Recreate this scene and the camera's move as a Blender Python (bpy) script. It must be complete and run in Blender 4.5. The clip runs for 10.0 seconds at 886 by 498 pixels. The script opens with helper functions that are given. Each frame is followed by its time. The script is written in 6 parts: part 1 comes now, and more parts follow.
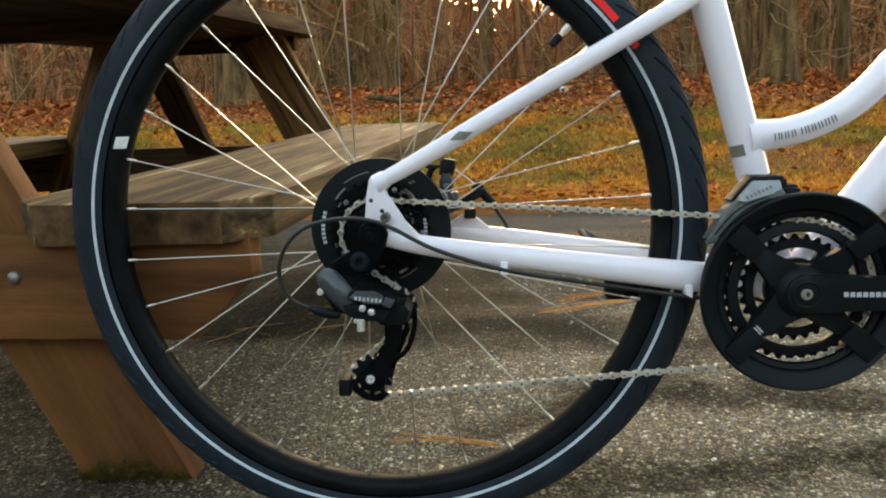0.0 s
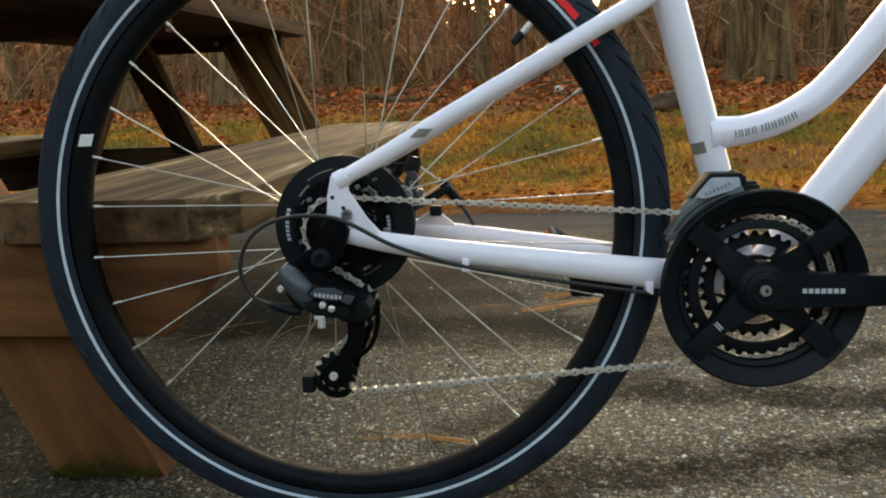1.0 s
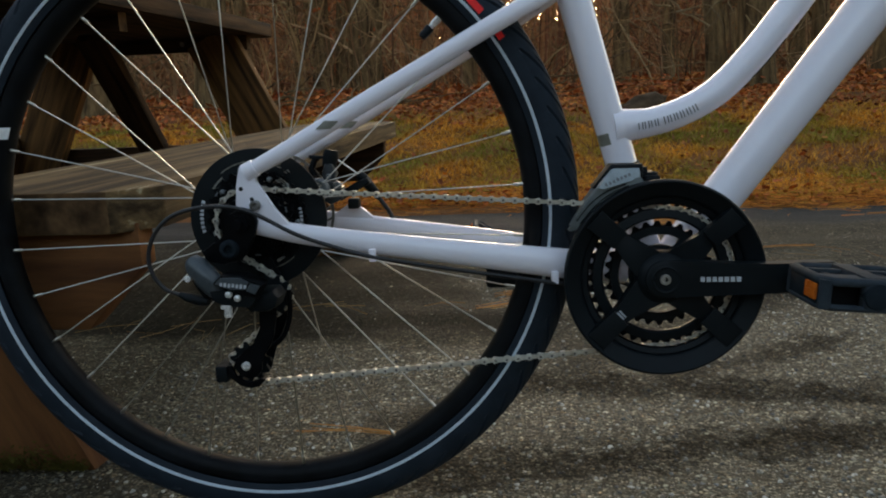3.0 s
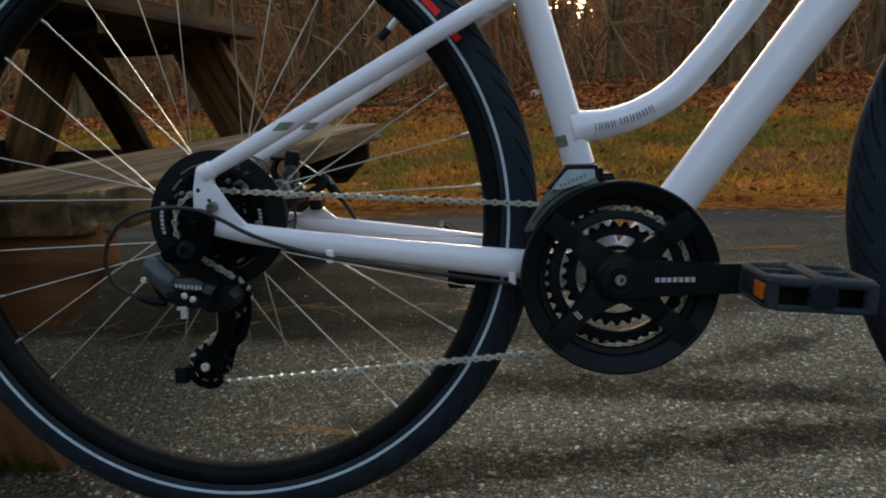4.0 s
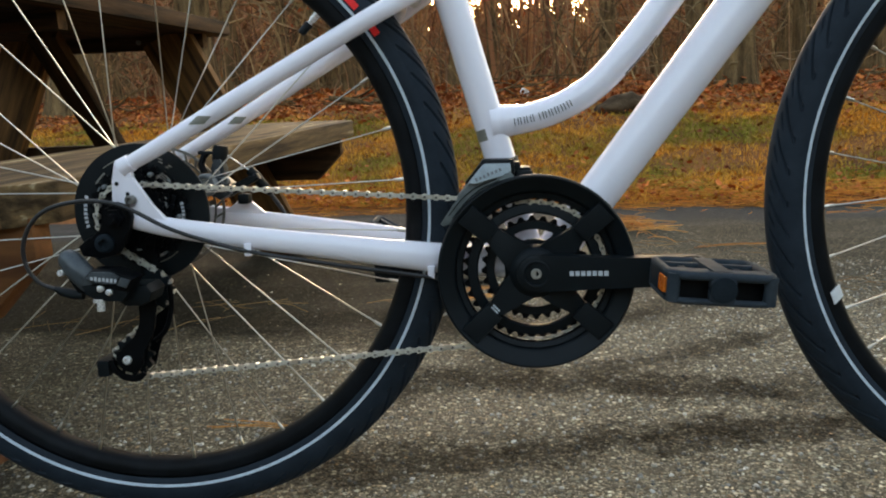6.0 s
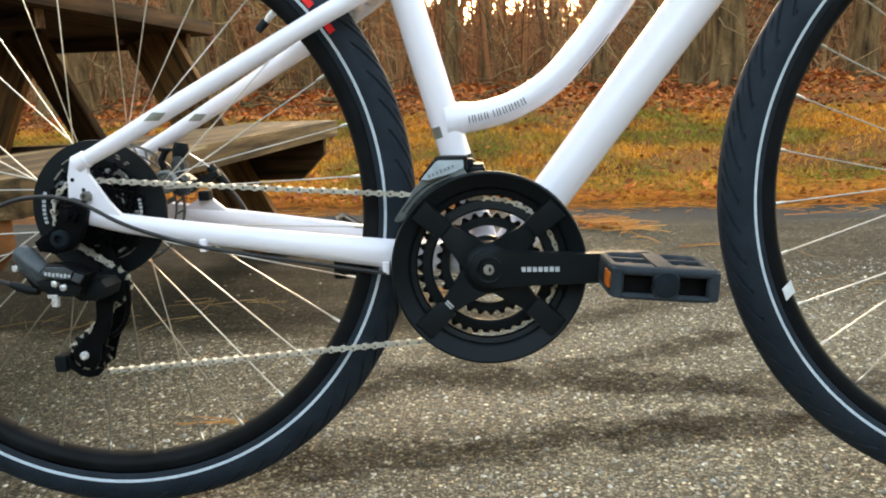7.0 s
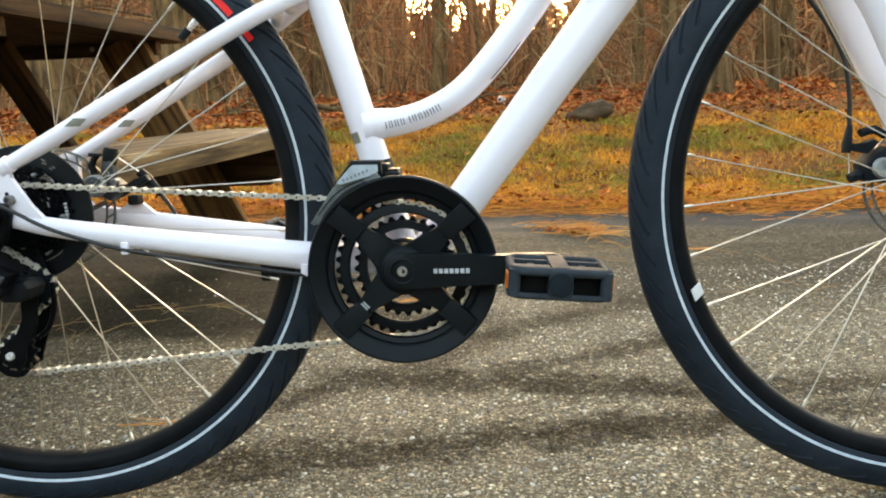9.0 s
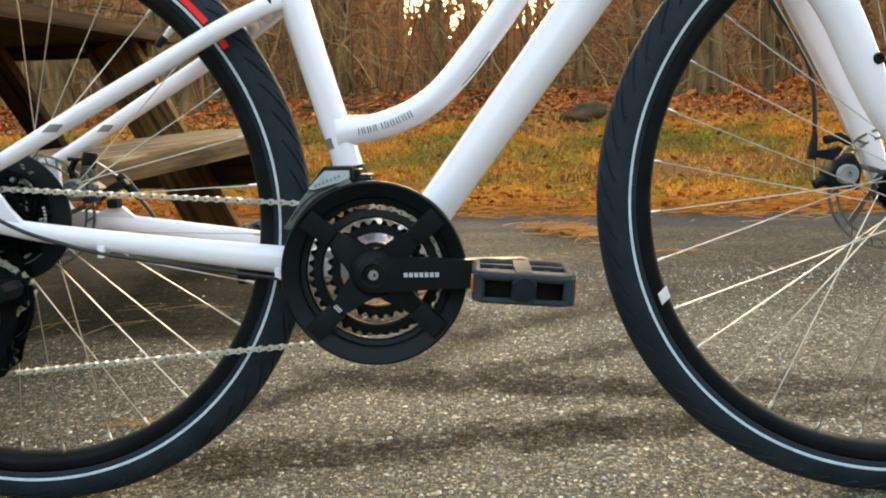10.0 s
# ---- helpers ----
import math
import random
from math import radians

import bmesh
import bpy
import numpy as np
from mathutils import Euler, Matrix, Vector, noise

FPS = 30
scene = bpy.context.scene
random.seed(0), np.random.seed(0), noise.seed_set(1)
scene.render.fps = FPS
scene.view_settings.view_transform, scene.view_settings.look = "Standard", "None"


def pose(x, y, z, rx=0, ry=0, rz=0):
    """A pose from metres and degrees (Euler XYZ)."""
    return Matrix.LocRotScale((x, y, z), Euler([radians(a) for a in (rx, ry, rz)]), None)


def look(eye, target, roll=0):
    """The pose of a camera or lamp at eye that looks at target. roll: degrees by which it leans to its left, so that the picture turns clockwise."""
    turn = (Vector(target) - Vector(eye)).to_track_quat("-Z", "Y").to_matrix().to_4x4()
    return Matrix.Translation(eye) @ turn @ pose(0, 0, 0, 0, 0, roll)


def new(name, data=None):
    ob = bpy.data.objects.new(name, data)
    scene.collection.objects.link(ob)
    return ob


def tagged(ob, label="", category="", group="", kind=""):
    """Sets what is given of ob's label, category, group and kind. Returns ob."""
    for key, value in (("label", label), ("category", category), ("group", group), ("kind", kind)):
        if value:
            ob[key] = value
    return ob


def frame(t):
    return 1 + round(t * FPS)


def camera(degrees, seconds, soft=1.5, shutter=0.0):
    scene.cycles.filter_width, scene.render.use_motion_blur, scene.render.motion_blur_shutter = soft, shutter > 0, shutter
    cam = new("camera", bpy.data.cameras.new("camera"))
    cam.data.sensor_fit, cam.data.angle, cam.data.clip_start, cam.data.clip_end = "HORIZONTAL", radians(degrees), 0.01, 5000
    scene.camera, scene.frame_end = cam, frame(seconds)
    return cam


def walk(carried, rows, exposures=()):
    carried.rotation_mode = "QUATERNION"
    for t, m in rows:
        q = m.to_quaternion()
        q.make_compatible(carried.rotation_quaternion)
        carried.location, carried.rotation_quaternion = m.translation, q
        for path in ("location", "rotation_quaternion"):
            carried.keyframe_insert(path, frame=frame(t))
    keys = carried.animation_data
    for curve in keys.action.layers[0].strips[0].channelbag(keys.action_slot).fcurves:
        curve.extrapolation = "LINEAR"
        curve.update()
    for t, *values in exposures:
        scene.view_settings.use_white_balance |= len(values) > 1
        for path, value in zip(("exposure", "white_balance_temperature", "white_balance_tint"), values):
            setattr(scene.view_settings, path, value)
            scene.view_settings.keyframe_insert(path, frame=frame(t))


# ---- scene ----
cam = camera(60.66, 10.0, soft=2.0)
# seconds, eye x, y, z in metres, then yaw, pitch and roll in degrees
ROWS = [
    (0.0, 0.1435, -0.8557, 0.5057, 4.566, -10.918, -2.239),
    (0.5, 0.1686, -0.8565, 0.5050, 4.680, -11.030, -2.278),
    (1.0, 0.1840, -0.8558, 0.5017, 4.498, -10.947, -2.261),
    (1.5, 0.2043, -0.8576, 0.4981, 4.279, -10.772, -2.241),
    (2.0, 0.2283, -0.8600, 0.4953, 4.098, -10.738, -2.254),
    (2.5, 0.2537, -0.8642, 0.4896, 4.046, -10.737, -2.273),
    (4.0, 0.3212, -0.8642, 0.4840, 3.746, -10.559, -2.334),
    (4.5, 0.3434, -0.8622, 0.4809, 3.701, -10.546, -2.305),
    (5.0, 0.3642, -0.8624, 0.4783, 3.606, -10.608, -2.259),
    (6.5, 0.4315, -0.8657, 0.4742, 3.540, -10.706, -2.170),
    (7.0, 0.4556, -0.8683, 0.4702, 3.346, -10.609, -2.112),
    (7.5, 0.4815, -0.8710, 0.4674, 3.205, -10.532, -2.072),
    (8.0, 0.5044, -0.8765, 0.4651, 3.133, -10.553, -1.972),
    (8.5, 0.5236, -0.8782, 0.4660, 2.989, -10.242, -2.036),
    (9.0, 0.5441, -0.8864, 0.4663, 2.841, -10.127, -2.083),
    (9.5, 0.5622, -0.8945, 0.4686, 2.721, -10.170, -2.046),
    (10.0, 0.5764, -0.9001, 0.4741, 2.703, -10.209, -1.932),
]
# seconds, stops, white balance
EXPOSURES = [(t, e, k, 12) for t, e, k in ((0.0, 2.90, 8550), (0.5, 2.70, 8350), (1.0, 2.58, 8200), (1.5, 2.42, 8000), (2.0, 2.16, 7750), (2.5, 1.87, 7550), (4.0, 1.75, 7150), (4.5, 1.73, 7000),
                                            (5.0, 2.03, 7300), (6.5, 2.88, 8000), (7.0, 3.34, 8300), (7.5, 3.67, 8450), (8.0, 3.55, 8450), (8.5, 3.54, 8500), (9.0, 3.42, 8550), (10.0, 3.23, 8550))]
walk(cam, [(t, pose(x, y, z, 0, 0, yaw) @ pose(0, 0, 0, 90 + pitch, 0, 0) @ pose(0, 0, 0, 0, 0, roll))
           for t, x, y, z, yaw, pitch, roll in ROWS], EXPOSURES)

# ---- light: dull evening sky, low glow behind the wood ----
world = bpy.data.worlds.new("evening_sky")
scene.world = world
world.use_nodes = True
wn = world.node_tree
sky = wn.nodes.new("ShaderNodeTexSky")
sky.sky_type = "NISHITA"
sky.sun_disc = False
sky.sun_elevation = radians(10)
sky.sun_rotation = radians(4)
sky.air_density, sky.dust_density, sky.ozone_density = 1.0, 2.4, 0.6
wn.links.new(sky.outputs[0], wn.nodes["Background"].inputs[0])
wn.nodes["Background"].inputs[1].default_value = 0.15

sun = new("sun", bpy.data.lights.new("sun", "SUN"))
sun.data.energy, sun.data.angle, sun.data.color = 0.5, radians(20), (1.0, 0.9, 0.78)
sun.matrix_world = look((0, 0, 10), (0 - math.sin(radians(4)) * 40, -40, 10 - 10))


# ---- materials ----
def material(name, c1, c2, scale=20.0, rough=0.6, metal=0.0, bump=0.0, bump_scale=None, stretch=(1, 1, 1),
             spread=(0.3, 0.7), coat=0.0, island=0.0, rough2=None, fine=None, vary=0.2, spec=0.5, c3=None):
    """Two colours mixed by noise at two scales, with fine relief; sizes in 1/metre."""
    m = bpy.data.materials.new(name)
    m.use_nodes = True
    nt = m.node_tree
    n, l = nt.nodes, nt.links
    b = n["Principled BSDF"]
    b.inputs["Metallic"].default_value = metal
    b.inputs["Specular IOR Level"].default_value = spec
    b.inputs["Coat Weight"].default_value = coat
    b.inputs["Coat Roughness"].default_value = 0.15
    tc = n.new("ShaderNodeTexCoord")
    mp = n.new("ShaderNodeMapping")
    mp.inputs["Scale"].default_value = stretch
    inf = n.new("ShaderNodeObjectInfo")
    off = n.new("ShaderNodeVectorMath")
    off.operation = "SCALE"
    off.inputs["Scale"].default_value = 37.0
    cmb = n.new("ShaderNodeCombineXYZ")
    for i in range(3):
        l.new(inf.outputs["Random"], cmb.inputs[i])
    l.new(cmb.outputs[0], off.inputs[0])
    l.new(off.outputs[0], mp.inputs["Location"])
    l.new(tc.outputs["Object"], mp.inputs["Vector"])
    big = n.new("ShaderNodeTexNoise")
    big.inputs["Scale"].default_value, big.inputs["Detail"].default_value = scale, 6
    l.new(mp.outputs[0], big.inputs["Vector"])
    ramp = n.new("ShaderNodeValToRGB")
    ramp.color_ramp.elements[0].position, ramp.color_ramp.elements[1].position = spread
    ramp.color_ramp.elements[0].color, ramp.color_ramp.elements[1].color = (*c1, 1), (*c2, 1)
    if c3:
        e3 = ramp.color_ramp.elements.new(min(1.0, spread[1] + 0.09))
        e3.color = (*c3, 1)
    l.new(big.outputs["Fac"], ramp.inputs[0])
    colour = ramp.outputs[0]
    small = n.new("ShaderNodeTexNoise")
    small.inputs["Scale"].default_value, small.inputs["Detail"].default_value = fine or scale * 9, 5
    l.new(mp.outputs[0], small.inputs["Vector"])
    var = n.new("ShaderNodeHueSaturation")
    mr = n.new("ShaderNodeMapRange")
    mr.inputs["To Min"].default_value, mr.inputs["To Max"].default_value = 1 - vary, 1 + vary
    l.new(small.outputs["Fac"], mr.inputs["Value"])
    l.new(mr.outputs[0], var.inputs["Value"])
    l.new(colour, var.inputs["Color"])
    colour = var.outputs[0]
    if island:
        geo = n.new("ShaderNodeNewGeometry")
        var2 = n.new("ShaderNodeHueSaturation")
        m2 = n.new("ShaderNodeMapRange")
        m2.inputs["To Min"].default_value, m2.inputs["To Max"].default_value = 1 - island, 1 + island
        l.new(geo.outputs["Random Per Island"], m2.inputs["Value"])
        l.new(m2.outputs[0], var2.inputs["Value"])
        m3 = n.new("ShaderNodeMapRange")
        m3.inputs["To Min"].default_value, m3.inputs["To Max"].default_value = 0.5 - 0.022 * island, 0.5 + 0.022 * island
        mul = n.new("ShaderNodeMath")
        mul.operation = "FRACT"
        mm = n.new("ShaderNodeMath")
        mm.operation = "MULTIPLY"
        mm.inputs[1].default_value = 13.7
        l.new(geo.outputs["Random Per Island"], mm.inputs[0])
        l.new(mm.outputs[0], mul.inputs[0])
        l.new(mul.outputs[0], m3.inputs["Value"])
        l.new(m3.outputs[0], var2.inputs["Hue"])
        l.new(colour, var2.inputs["Color"])
        colour = var2.outputs[0]
    l.new(colour, b.inputs["Base Color"])
    rr = n.new("ShaderNodeMapRange")
    rr.inputs["To Min"].default_value, rr.inputs["To Max"].default_value = rough, rough2 if rough2 is not None else min(1, rough + 0.12)
    l.new(small.outputs["Fac"], rr.inputs["Value"])
    l.new(rr.outputs[0], b.inputs["Roughness"])
    if bump:
        bn = n.new("ShaderNodeTexNoise")
        bn.inputs["Scale"].default_value, bn.inputs["Detail"].default_value = bump_scale or scale * 4, 6
        l.new(mp.outputs[0], bn.inputs["Vector"])
        bp = n.new("ShaderNodeBump")
        bp.inputs["Strength"].default_value, bp.inputs["Distance"].default_value = 1.0, bump
        l.new(bn.outputs["Fac"], bp.inputs["Height"])
        l.new(bp.outputs[0], b.inputs["Normal"])
    return m


# damp streaks in the asphalt: ends of each, half its width and how dark it is
DAMP = ((0.12, 0.27, 0.36, 0.44, 0.050, 0.78), (0.33, 0.44, 0.84, 0.35, 0.064, 0.88), (0.60, 0.45, 0.95, 0.63, 0.052, 0.74), (0.20, 0.09, 0.50, 0.14, 0.058, 0.78),
        (0.46, 0.14, 0.98, 0.24, 0.054, 0.88), (0.46, 0.64, 0.98, 1.00, 0.080, 0.76), (0.90, 0.35, 1.70, 0.42, 0.058, 0.70), (0.95, 0.23, 1.70, 0.33, 0.046, 0.66),
        (0.38, 0.44, 0.56, 0.68, 0.064, 0.68), (0.12, 0.76, 0.35, 0.79, 0.150, 0.72), (-1.05, 0.70, -0.50, 0.05, 0.28, 0.84), (-1.2, 0.2, -0.55, -0.05, 0.15, 0.6),
        (1.60, 0.41, 3.40, 0.62, 0.065, 0.66), (1.60, 0.33, 3.60, 0.48, 0.050, 0.62), (-3.2, -0.15, -1.25, 0.10, 0.075, 0.62), (-3.0, 0.42, -1.3, 0.62, 0.09, 0.60),
        (0.60, -1.15, 3.0, -0.80, 0.075, 0.60), (-2.2, -1.35, 0.30, -1.15, 0.065, 0.60), (2.2, 1.1, 4.2, 1.35, 0.08, 0.55))


def damp_tone(tree_):
    """A colour that darkens what is damp: each streak is a soft stroke with a ragged edge."""
    n, l = tree_.nodes, tree_.links
    tc = n.new("ShaderNodeTexCoord")

    def op(kind, *args):
        q = n.new("ShaderNodeMath")
        q.operation = kind
        for i, a in enumerate(args):
            if isinstance(a, (int, float)):
                q.inputs[i].default_value = a
            else:
                l.new(a, q.inputs[i])
        return q.outputs[0]

    def ragged(scale, amount, shift):
        mp = n.new("ShaderNodeMapping")
        mp.inputs["Location"].default_value = shift
        l.new(tc.outputs["Object"], mp.inputs["Vector"])
        t = n.new("ShaderNodeTexNoise")
        t.inputs["Scale"].default_value, t.inputs["Detail"].default_value = scale, 7
        t.inputs["Roughness"].default_value = 0.62
        l.new(mp.outputs[0], t.inputs["Vector"])
        return op("MULTIPLY_ADD", t.outputs["Fac"], amount, -amount / 2)
    sep = n.new("ShaderNodeSeparateXYZ")
    l.new(tc.outputs["Object"], sep.inputs[0])
    x = op("ADD", sep.outputs[0], ragged(3.0, 0.16, (7.1, 0, 0)))
    y = op("ADD", sep.outputs[1], op("ADD", ragged(4.5, 0.16, (0, 3.7, 0)), op("ADD", ragged(24.0, 0.15, (2.2, 9.1, 0)), ragged(75.0, 0.10, (5.3, 1.4, 0)))))
    wet = None
    for x0, y0, x1, y1, w, dark in DAMP:
        L = math.hypot(x1 - x0, y1 - y0)
        dx, dy = (x1 - x0) / L, (y1 - y0) / L
        along = op("MULTIPLY_ADD", x, dx, op("MULTIPLY_ADD", y, dy, -(x0 * dx + y0 * dy)))
        across = op("MULTIPLY_ADD", x, -dy, op("MULTIPLY_ADD", y, dx, x0 * dy - y0 * dx))
        past = op("SUBTRACT", along, op("MINIMUM", op("MAXIMUM", along, 0.0), L))
        far = op("SQRT", op("ADD", op("MULTIPLY", across, across), op("MULTIPLY", op("MULTIPLY", past, past), 0.25)))
        mr = n.new("ShaderNodeMapRange")
        mr.interpolation_type = "SMOOTHSTEP"
        mr.inputs["From Min"].default_value, mr.inputs["From Max"].default_value = w * 1.32, w * 0.25
        mr.inputs["To Min"].default_value, mr.inputs["To Max"].default_value = 0.0, dark
        l.new(far, mr.inputs["Value"])
        wet = mr.outputs[0] if wet is None else op("MAXIMUM", wet, mr.outputs[0])
    # half dried: blotches a hand wide and single dry stones stand out of the damp
    dry = op("ADD", ragged(11.0, 1.1, (4.4, 6.2, 0)), ragged(95.0, 0.9, (1.9, 7.7, 0)))
    wet = op("MULTIPLY", wet, op("MINIMUM", op("MAXIMUM", op("ADD", dry, 0.93), 0.35), 1.12))
    r = n.new("ShaderNodeValToRGB")
    r.color_ramp.elements[0].color, r.color_ramp.elements[1].color = (1.12, 1.12, 1.12, 1), (0.115, 0.094, 0.064, 1)
    l.new(wet, r.inputs[0])
    return r.outputs[0]


def pebble_material():
    """Small stones set in the asphalt: grey, tan and a few nearly white, darker where the ground is damp."""
    m = material("pebble_stone", (0.9, 0.9, 0.9), (1.0, 1.0, 1.0), 200, 0.55, vary=0.15, spec=0.35)
    n, l = m.node_tree.nodes, m.node_tree.links
    b = n["Principled BSDF"]
    geo = n.new("ShaderNodeNewGeometry")
    r = n.new("ShaderNodeValToRGB")
    stops = ((0.0, (0.055, 0.055, 0.050)), (0.22, (0.15, 0.15, 0.135)), (0.40, (0.25, 0.175, 0.095)), (0.55, (0.20, 0.21, 0.195)), (0.72, (0.36, 0.30, 0.205)),
             (0.86, (0.36, 0.355, 0.315)), (1.0, (0.80, 0.76, 0.66)))
    r.color_ramp.elements[0].color, r.color_ramp.elements[1].color = (*stops[0][1], 1), (*stops[-1][1], 1)
    for p, col in stops[1:-1]:
        r.color_ramp.elements.new(p).color = (*col, 1)
    l.new(geo.outputs["Random Per Island"], r.inputs[0])
    colour = r.outputs[0]
    for src in (b.inputs["Base Color"].links[0].from_socket, damp_tone(m.node_tree)):
        x = n.new("ShaderNodeMix")
        x.data_type, x.blend_type = "RGBA", "MULTIPLY"
        x.inputs[0].default_value = 1.0
        l.new(colour, x.inputs[6])
        l.new(src, x.inputs[7])
        colour = x.outputs[2]
    l.new(colour, b.inputs["Base Color"])
    return m


def asphalt_material():
    """Worn asphalt: dark binder, pale and tan pebbles 2 to 8 mm across, damp dark streaks along x and a painted patch
    of table shade and damp.
    """
    m = bpy.data.materials.new("worn_asphalt")
    m.use_nodes = True
    n, l = m.node_tree.nodes, m.node_tree.links
    b = n["Principled BSDF"]
    b.inputs["Specular IOR Level"].default_value = 0.05
    tc = n.new("ShaderNodeTexCoord")
    # uneven outlines for the stones: the coordinates are pushed about by a fine noise
    wn_ = n.new("ShaderNodeTexNoise")
    wn_.inputs["Scale"].default_value, wn_.inputs["Detail"].default_value = 170, 3
    l.new(tc.outputs["Object"], wn_.inputs["Vector"])
    push = n.new("ShaderNodeVectorMath")
    push.operation = "MULTIPLY_ADD"
    push.inputs[1].default_value = (0.007, 0.007, 0.007)
    l.new(wn_.outputs["Color"], push.inputs[0])
    l.new(tc.outputs["Object"], push.inputs[2])
    warped = push.outputs[0]

    def vor(scale, feature="F1"):
        v = n.new("ShaderNodeTexVoronoi")
        v.feature = feature
        v.inputs["Scale"].default_value = scale
        l.new(warped, v.inputs["Vector"])
        return v

    def ramp(src, a, bpos, ca, cb):
        r = n.new("ShaderNodeValToRGB")
        r.color_ramp.elements[0].position, r.color_ramp.elements[1].position = a, bpos
        r.color_ramp.elements[0].color, r.color_ramp.elements[1].color = (*ca, 1), (*cb, 1)
        l.new(src, r.inputs[0])
        return r.outputs[0]

    def mix(fac, a, c, blend="MIX"):
        x = n.new("ShaderNodeMix")
        x.data_type, x.blend_type = "RGBA", blend
        if isinstance(fac, float):
            x.inputs[0].default_value = fac
        else:
            l.new(fac, x.inputs[0])
        l.new(a, x.inputs[6])
        l.new(c, x.inputs[7])
        return x.outputs[2]

    def noise_tex(scale, stretch=(1, 1, 1), detail=6, shift=(0, 0, 0)):
        mp = n.new("ShaderNodeMapping")
        mp.inputs["Scale"].default_value = stretch
        mp.inputs["Location"].default_value = shift
        l.new(tc.outputs["Object"], mp.inputs["Vector"])
        t = n.new("ShaderNodeTexNoise")
        t.inputs["Scale"].default_value, t.inputs["Detail"].default_value = scale, detail
        l.new(mp.outputs[0], t.inputs["Vector"])
        return t.outputs["Fac"]

    def steps(src, stops):
        r = n.new("ShaderNodeValToRGB")
        r.color_ramp.elements[0].position, r.color_ramp.elements[1].position = stops[0][0], stops[-1][0]
        r.color_ramp.elements[0].color, r.color_ramp.elements[1].color = (*stops[0][1], 1), (*stops[-1][1], 1)
        for p_, col in stops[1:-1]:
            r.color_ramp.elements.new(p_).color = (*col, 1)
        l.new(src, r.inputs[0])
        return r.outputs[0]

    def cells(v, which=0):
        q = n.new("ShaderNodeSeparateColor")
        l.new(v.outputs["Color"], q.inputs[0])
        return q.outputs[which]

    pebbles, grit, stones = vor(150), vor(330), vor(64)
    binder = ramp(noise_tex(9.0), 0.3, 0.7, (0.040, 0.035, 0.027), (0.082, 0.071, 0.055))
    tone = steps(cells(pebbles), ((0.0, (0.060, 0.052, 0.040)), (0.4, (0.125, 0.107, 0.080)), (0.75, (0.235, 0.20, 0.148)), (0.92, (0.46, 0.395, 0.29)), (1.0, (0.72, 0.64, 0.50))))
    tone2 = steps(cells(grit), ((0.0, (0.040, 0.035, 0.027)), (0.5, (0.115, 0.098, 0.074)), (0.85, (0.25, 0.212, 0.157)), (1.0, (0.52, 0.45, 0.34))))
    core2 = ramp(grit.outputs["Distance"], 0.42, 0.66, (1, 1, 1), (0.25, 0.25, 0.25))
    core = ramp(pebbles.outputs["Distance"], 0.36, 0.60, (1, 1, 1), (0, 0, 0))
    pick = ramp(cells(pebbles, 1), 0.34, 0.46, (0, 0, 0), (1, 1, 1))
    c = mix(core2, binder, tone2)
    tone = mix(1.0, tone, steps(cells(pebbles, 2), ((0.0, (1.22, 0.92, 0.66)), (0.22, (1.08, 0.98, 0.86)), (0.55, (0.97, 1.0, 1.0)), (0.85, (0.88, 1.0, 1.06)), (1.0, (1.05, 1.05, 1.0)))), "MULTIPLY")
    c = mix(mix(1.0, core, pick, "MULTIPLY"), c, tone)
    rare = mix(1.0, ramp(stones.outputs["Distance"], 0.20, 0.34, (1, 1, 1), (0, 0, 0)), ramp(cells(stones, 1), 0.88, 0.94, (0, 0, 0), (1, 1, 1)), "MULTIPLY")
    c = mix(rare, c, steps(cells(stones), ((0.0, (0.20, 0.165, 0.12)), (0.6, (0.38, 0.32, 0.235)), (1.0, (0.74, 0.67, 0.54)))))
    sep = n.new("ShaderNodeSeparateXYZ")
    l.new(tc.outputs["Object"], sep.inputs[0])

    def calc(op, a, b_, c_=0.0):
        q = n.new("ShaderNodeMath")
        q.operation = op
        for i_, val in enumerate((a, b_, c_)):
            if isinstance(val, float):
                q.inputs[i_].default_value = val
            else:
                l.new(val, q.inputs[i_])
        return q.outputs[0]
    streak = damp_tone(m.node_tree)
    patch = ramp(noise_tex(1.1, (1, 1, 1), 4, (0.7, 5.2, 0)), 0.38, 0.66, (1.10, 1.09, 1.02), (0.80, 0.79, 0.735))
    c = mix(1.0, c, streak, "MULTIPLY")
    c = mix(1.0, c, patch, "MULTIPLY")
    # the table's shade and damp painted in: smoother, darker asphalt with an uneven edge
    edge = calc("MULTIPLY_ADD", noise_tex(3.0, (1, 1, 1), 8, (6.1, 0.3, 0)), 0.5, calc("MULTIPLY_ADD", sep.outputs[1], 0.3, sep.outputs[0]))
    near = calc("MULTIPLY_ADD", noise_tex(3.4, (1, 1, 1), 8, (2.7, 8.3, 0)), 0.45, sep.outputs[1])
    m1 = ramp(edge, 0.78, 0.98, (1, 1, 1), (0, 0, 0))
    m2 = ramp(near, 0.88, 1.0, (0, 0, 0), (1, 1, 1))
    shaded_damp = ramp(noise_tex(14.0, (1, 1, 1), 8), 0.3, 0.7, (0.0045, 0.0038, 0.0023), (0.0150, 0.0128, 0.0080))
    shaded_damp = mix(calc("MULTIPLY", core, 0.07), shaded_damp, tone)
    # all ground beyond about y 0.8 is toned darker as well
    m3 = ramp(calc("MULTIPLY", near, 0.5), 0.50, 0.68, (0, 0, 0), (0.62, 0.62, 0.62))
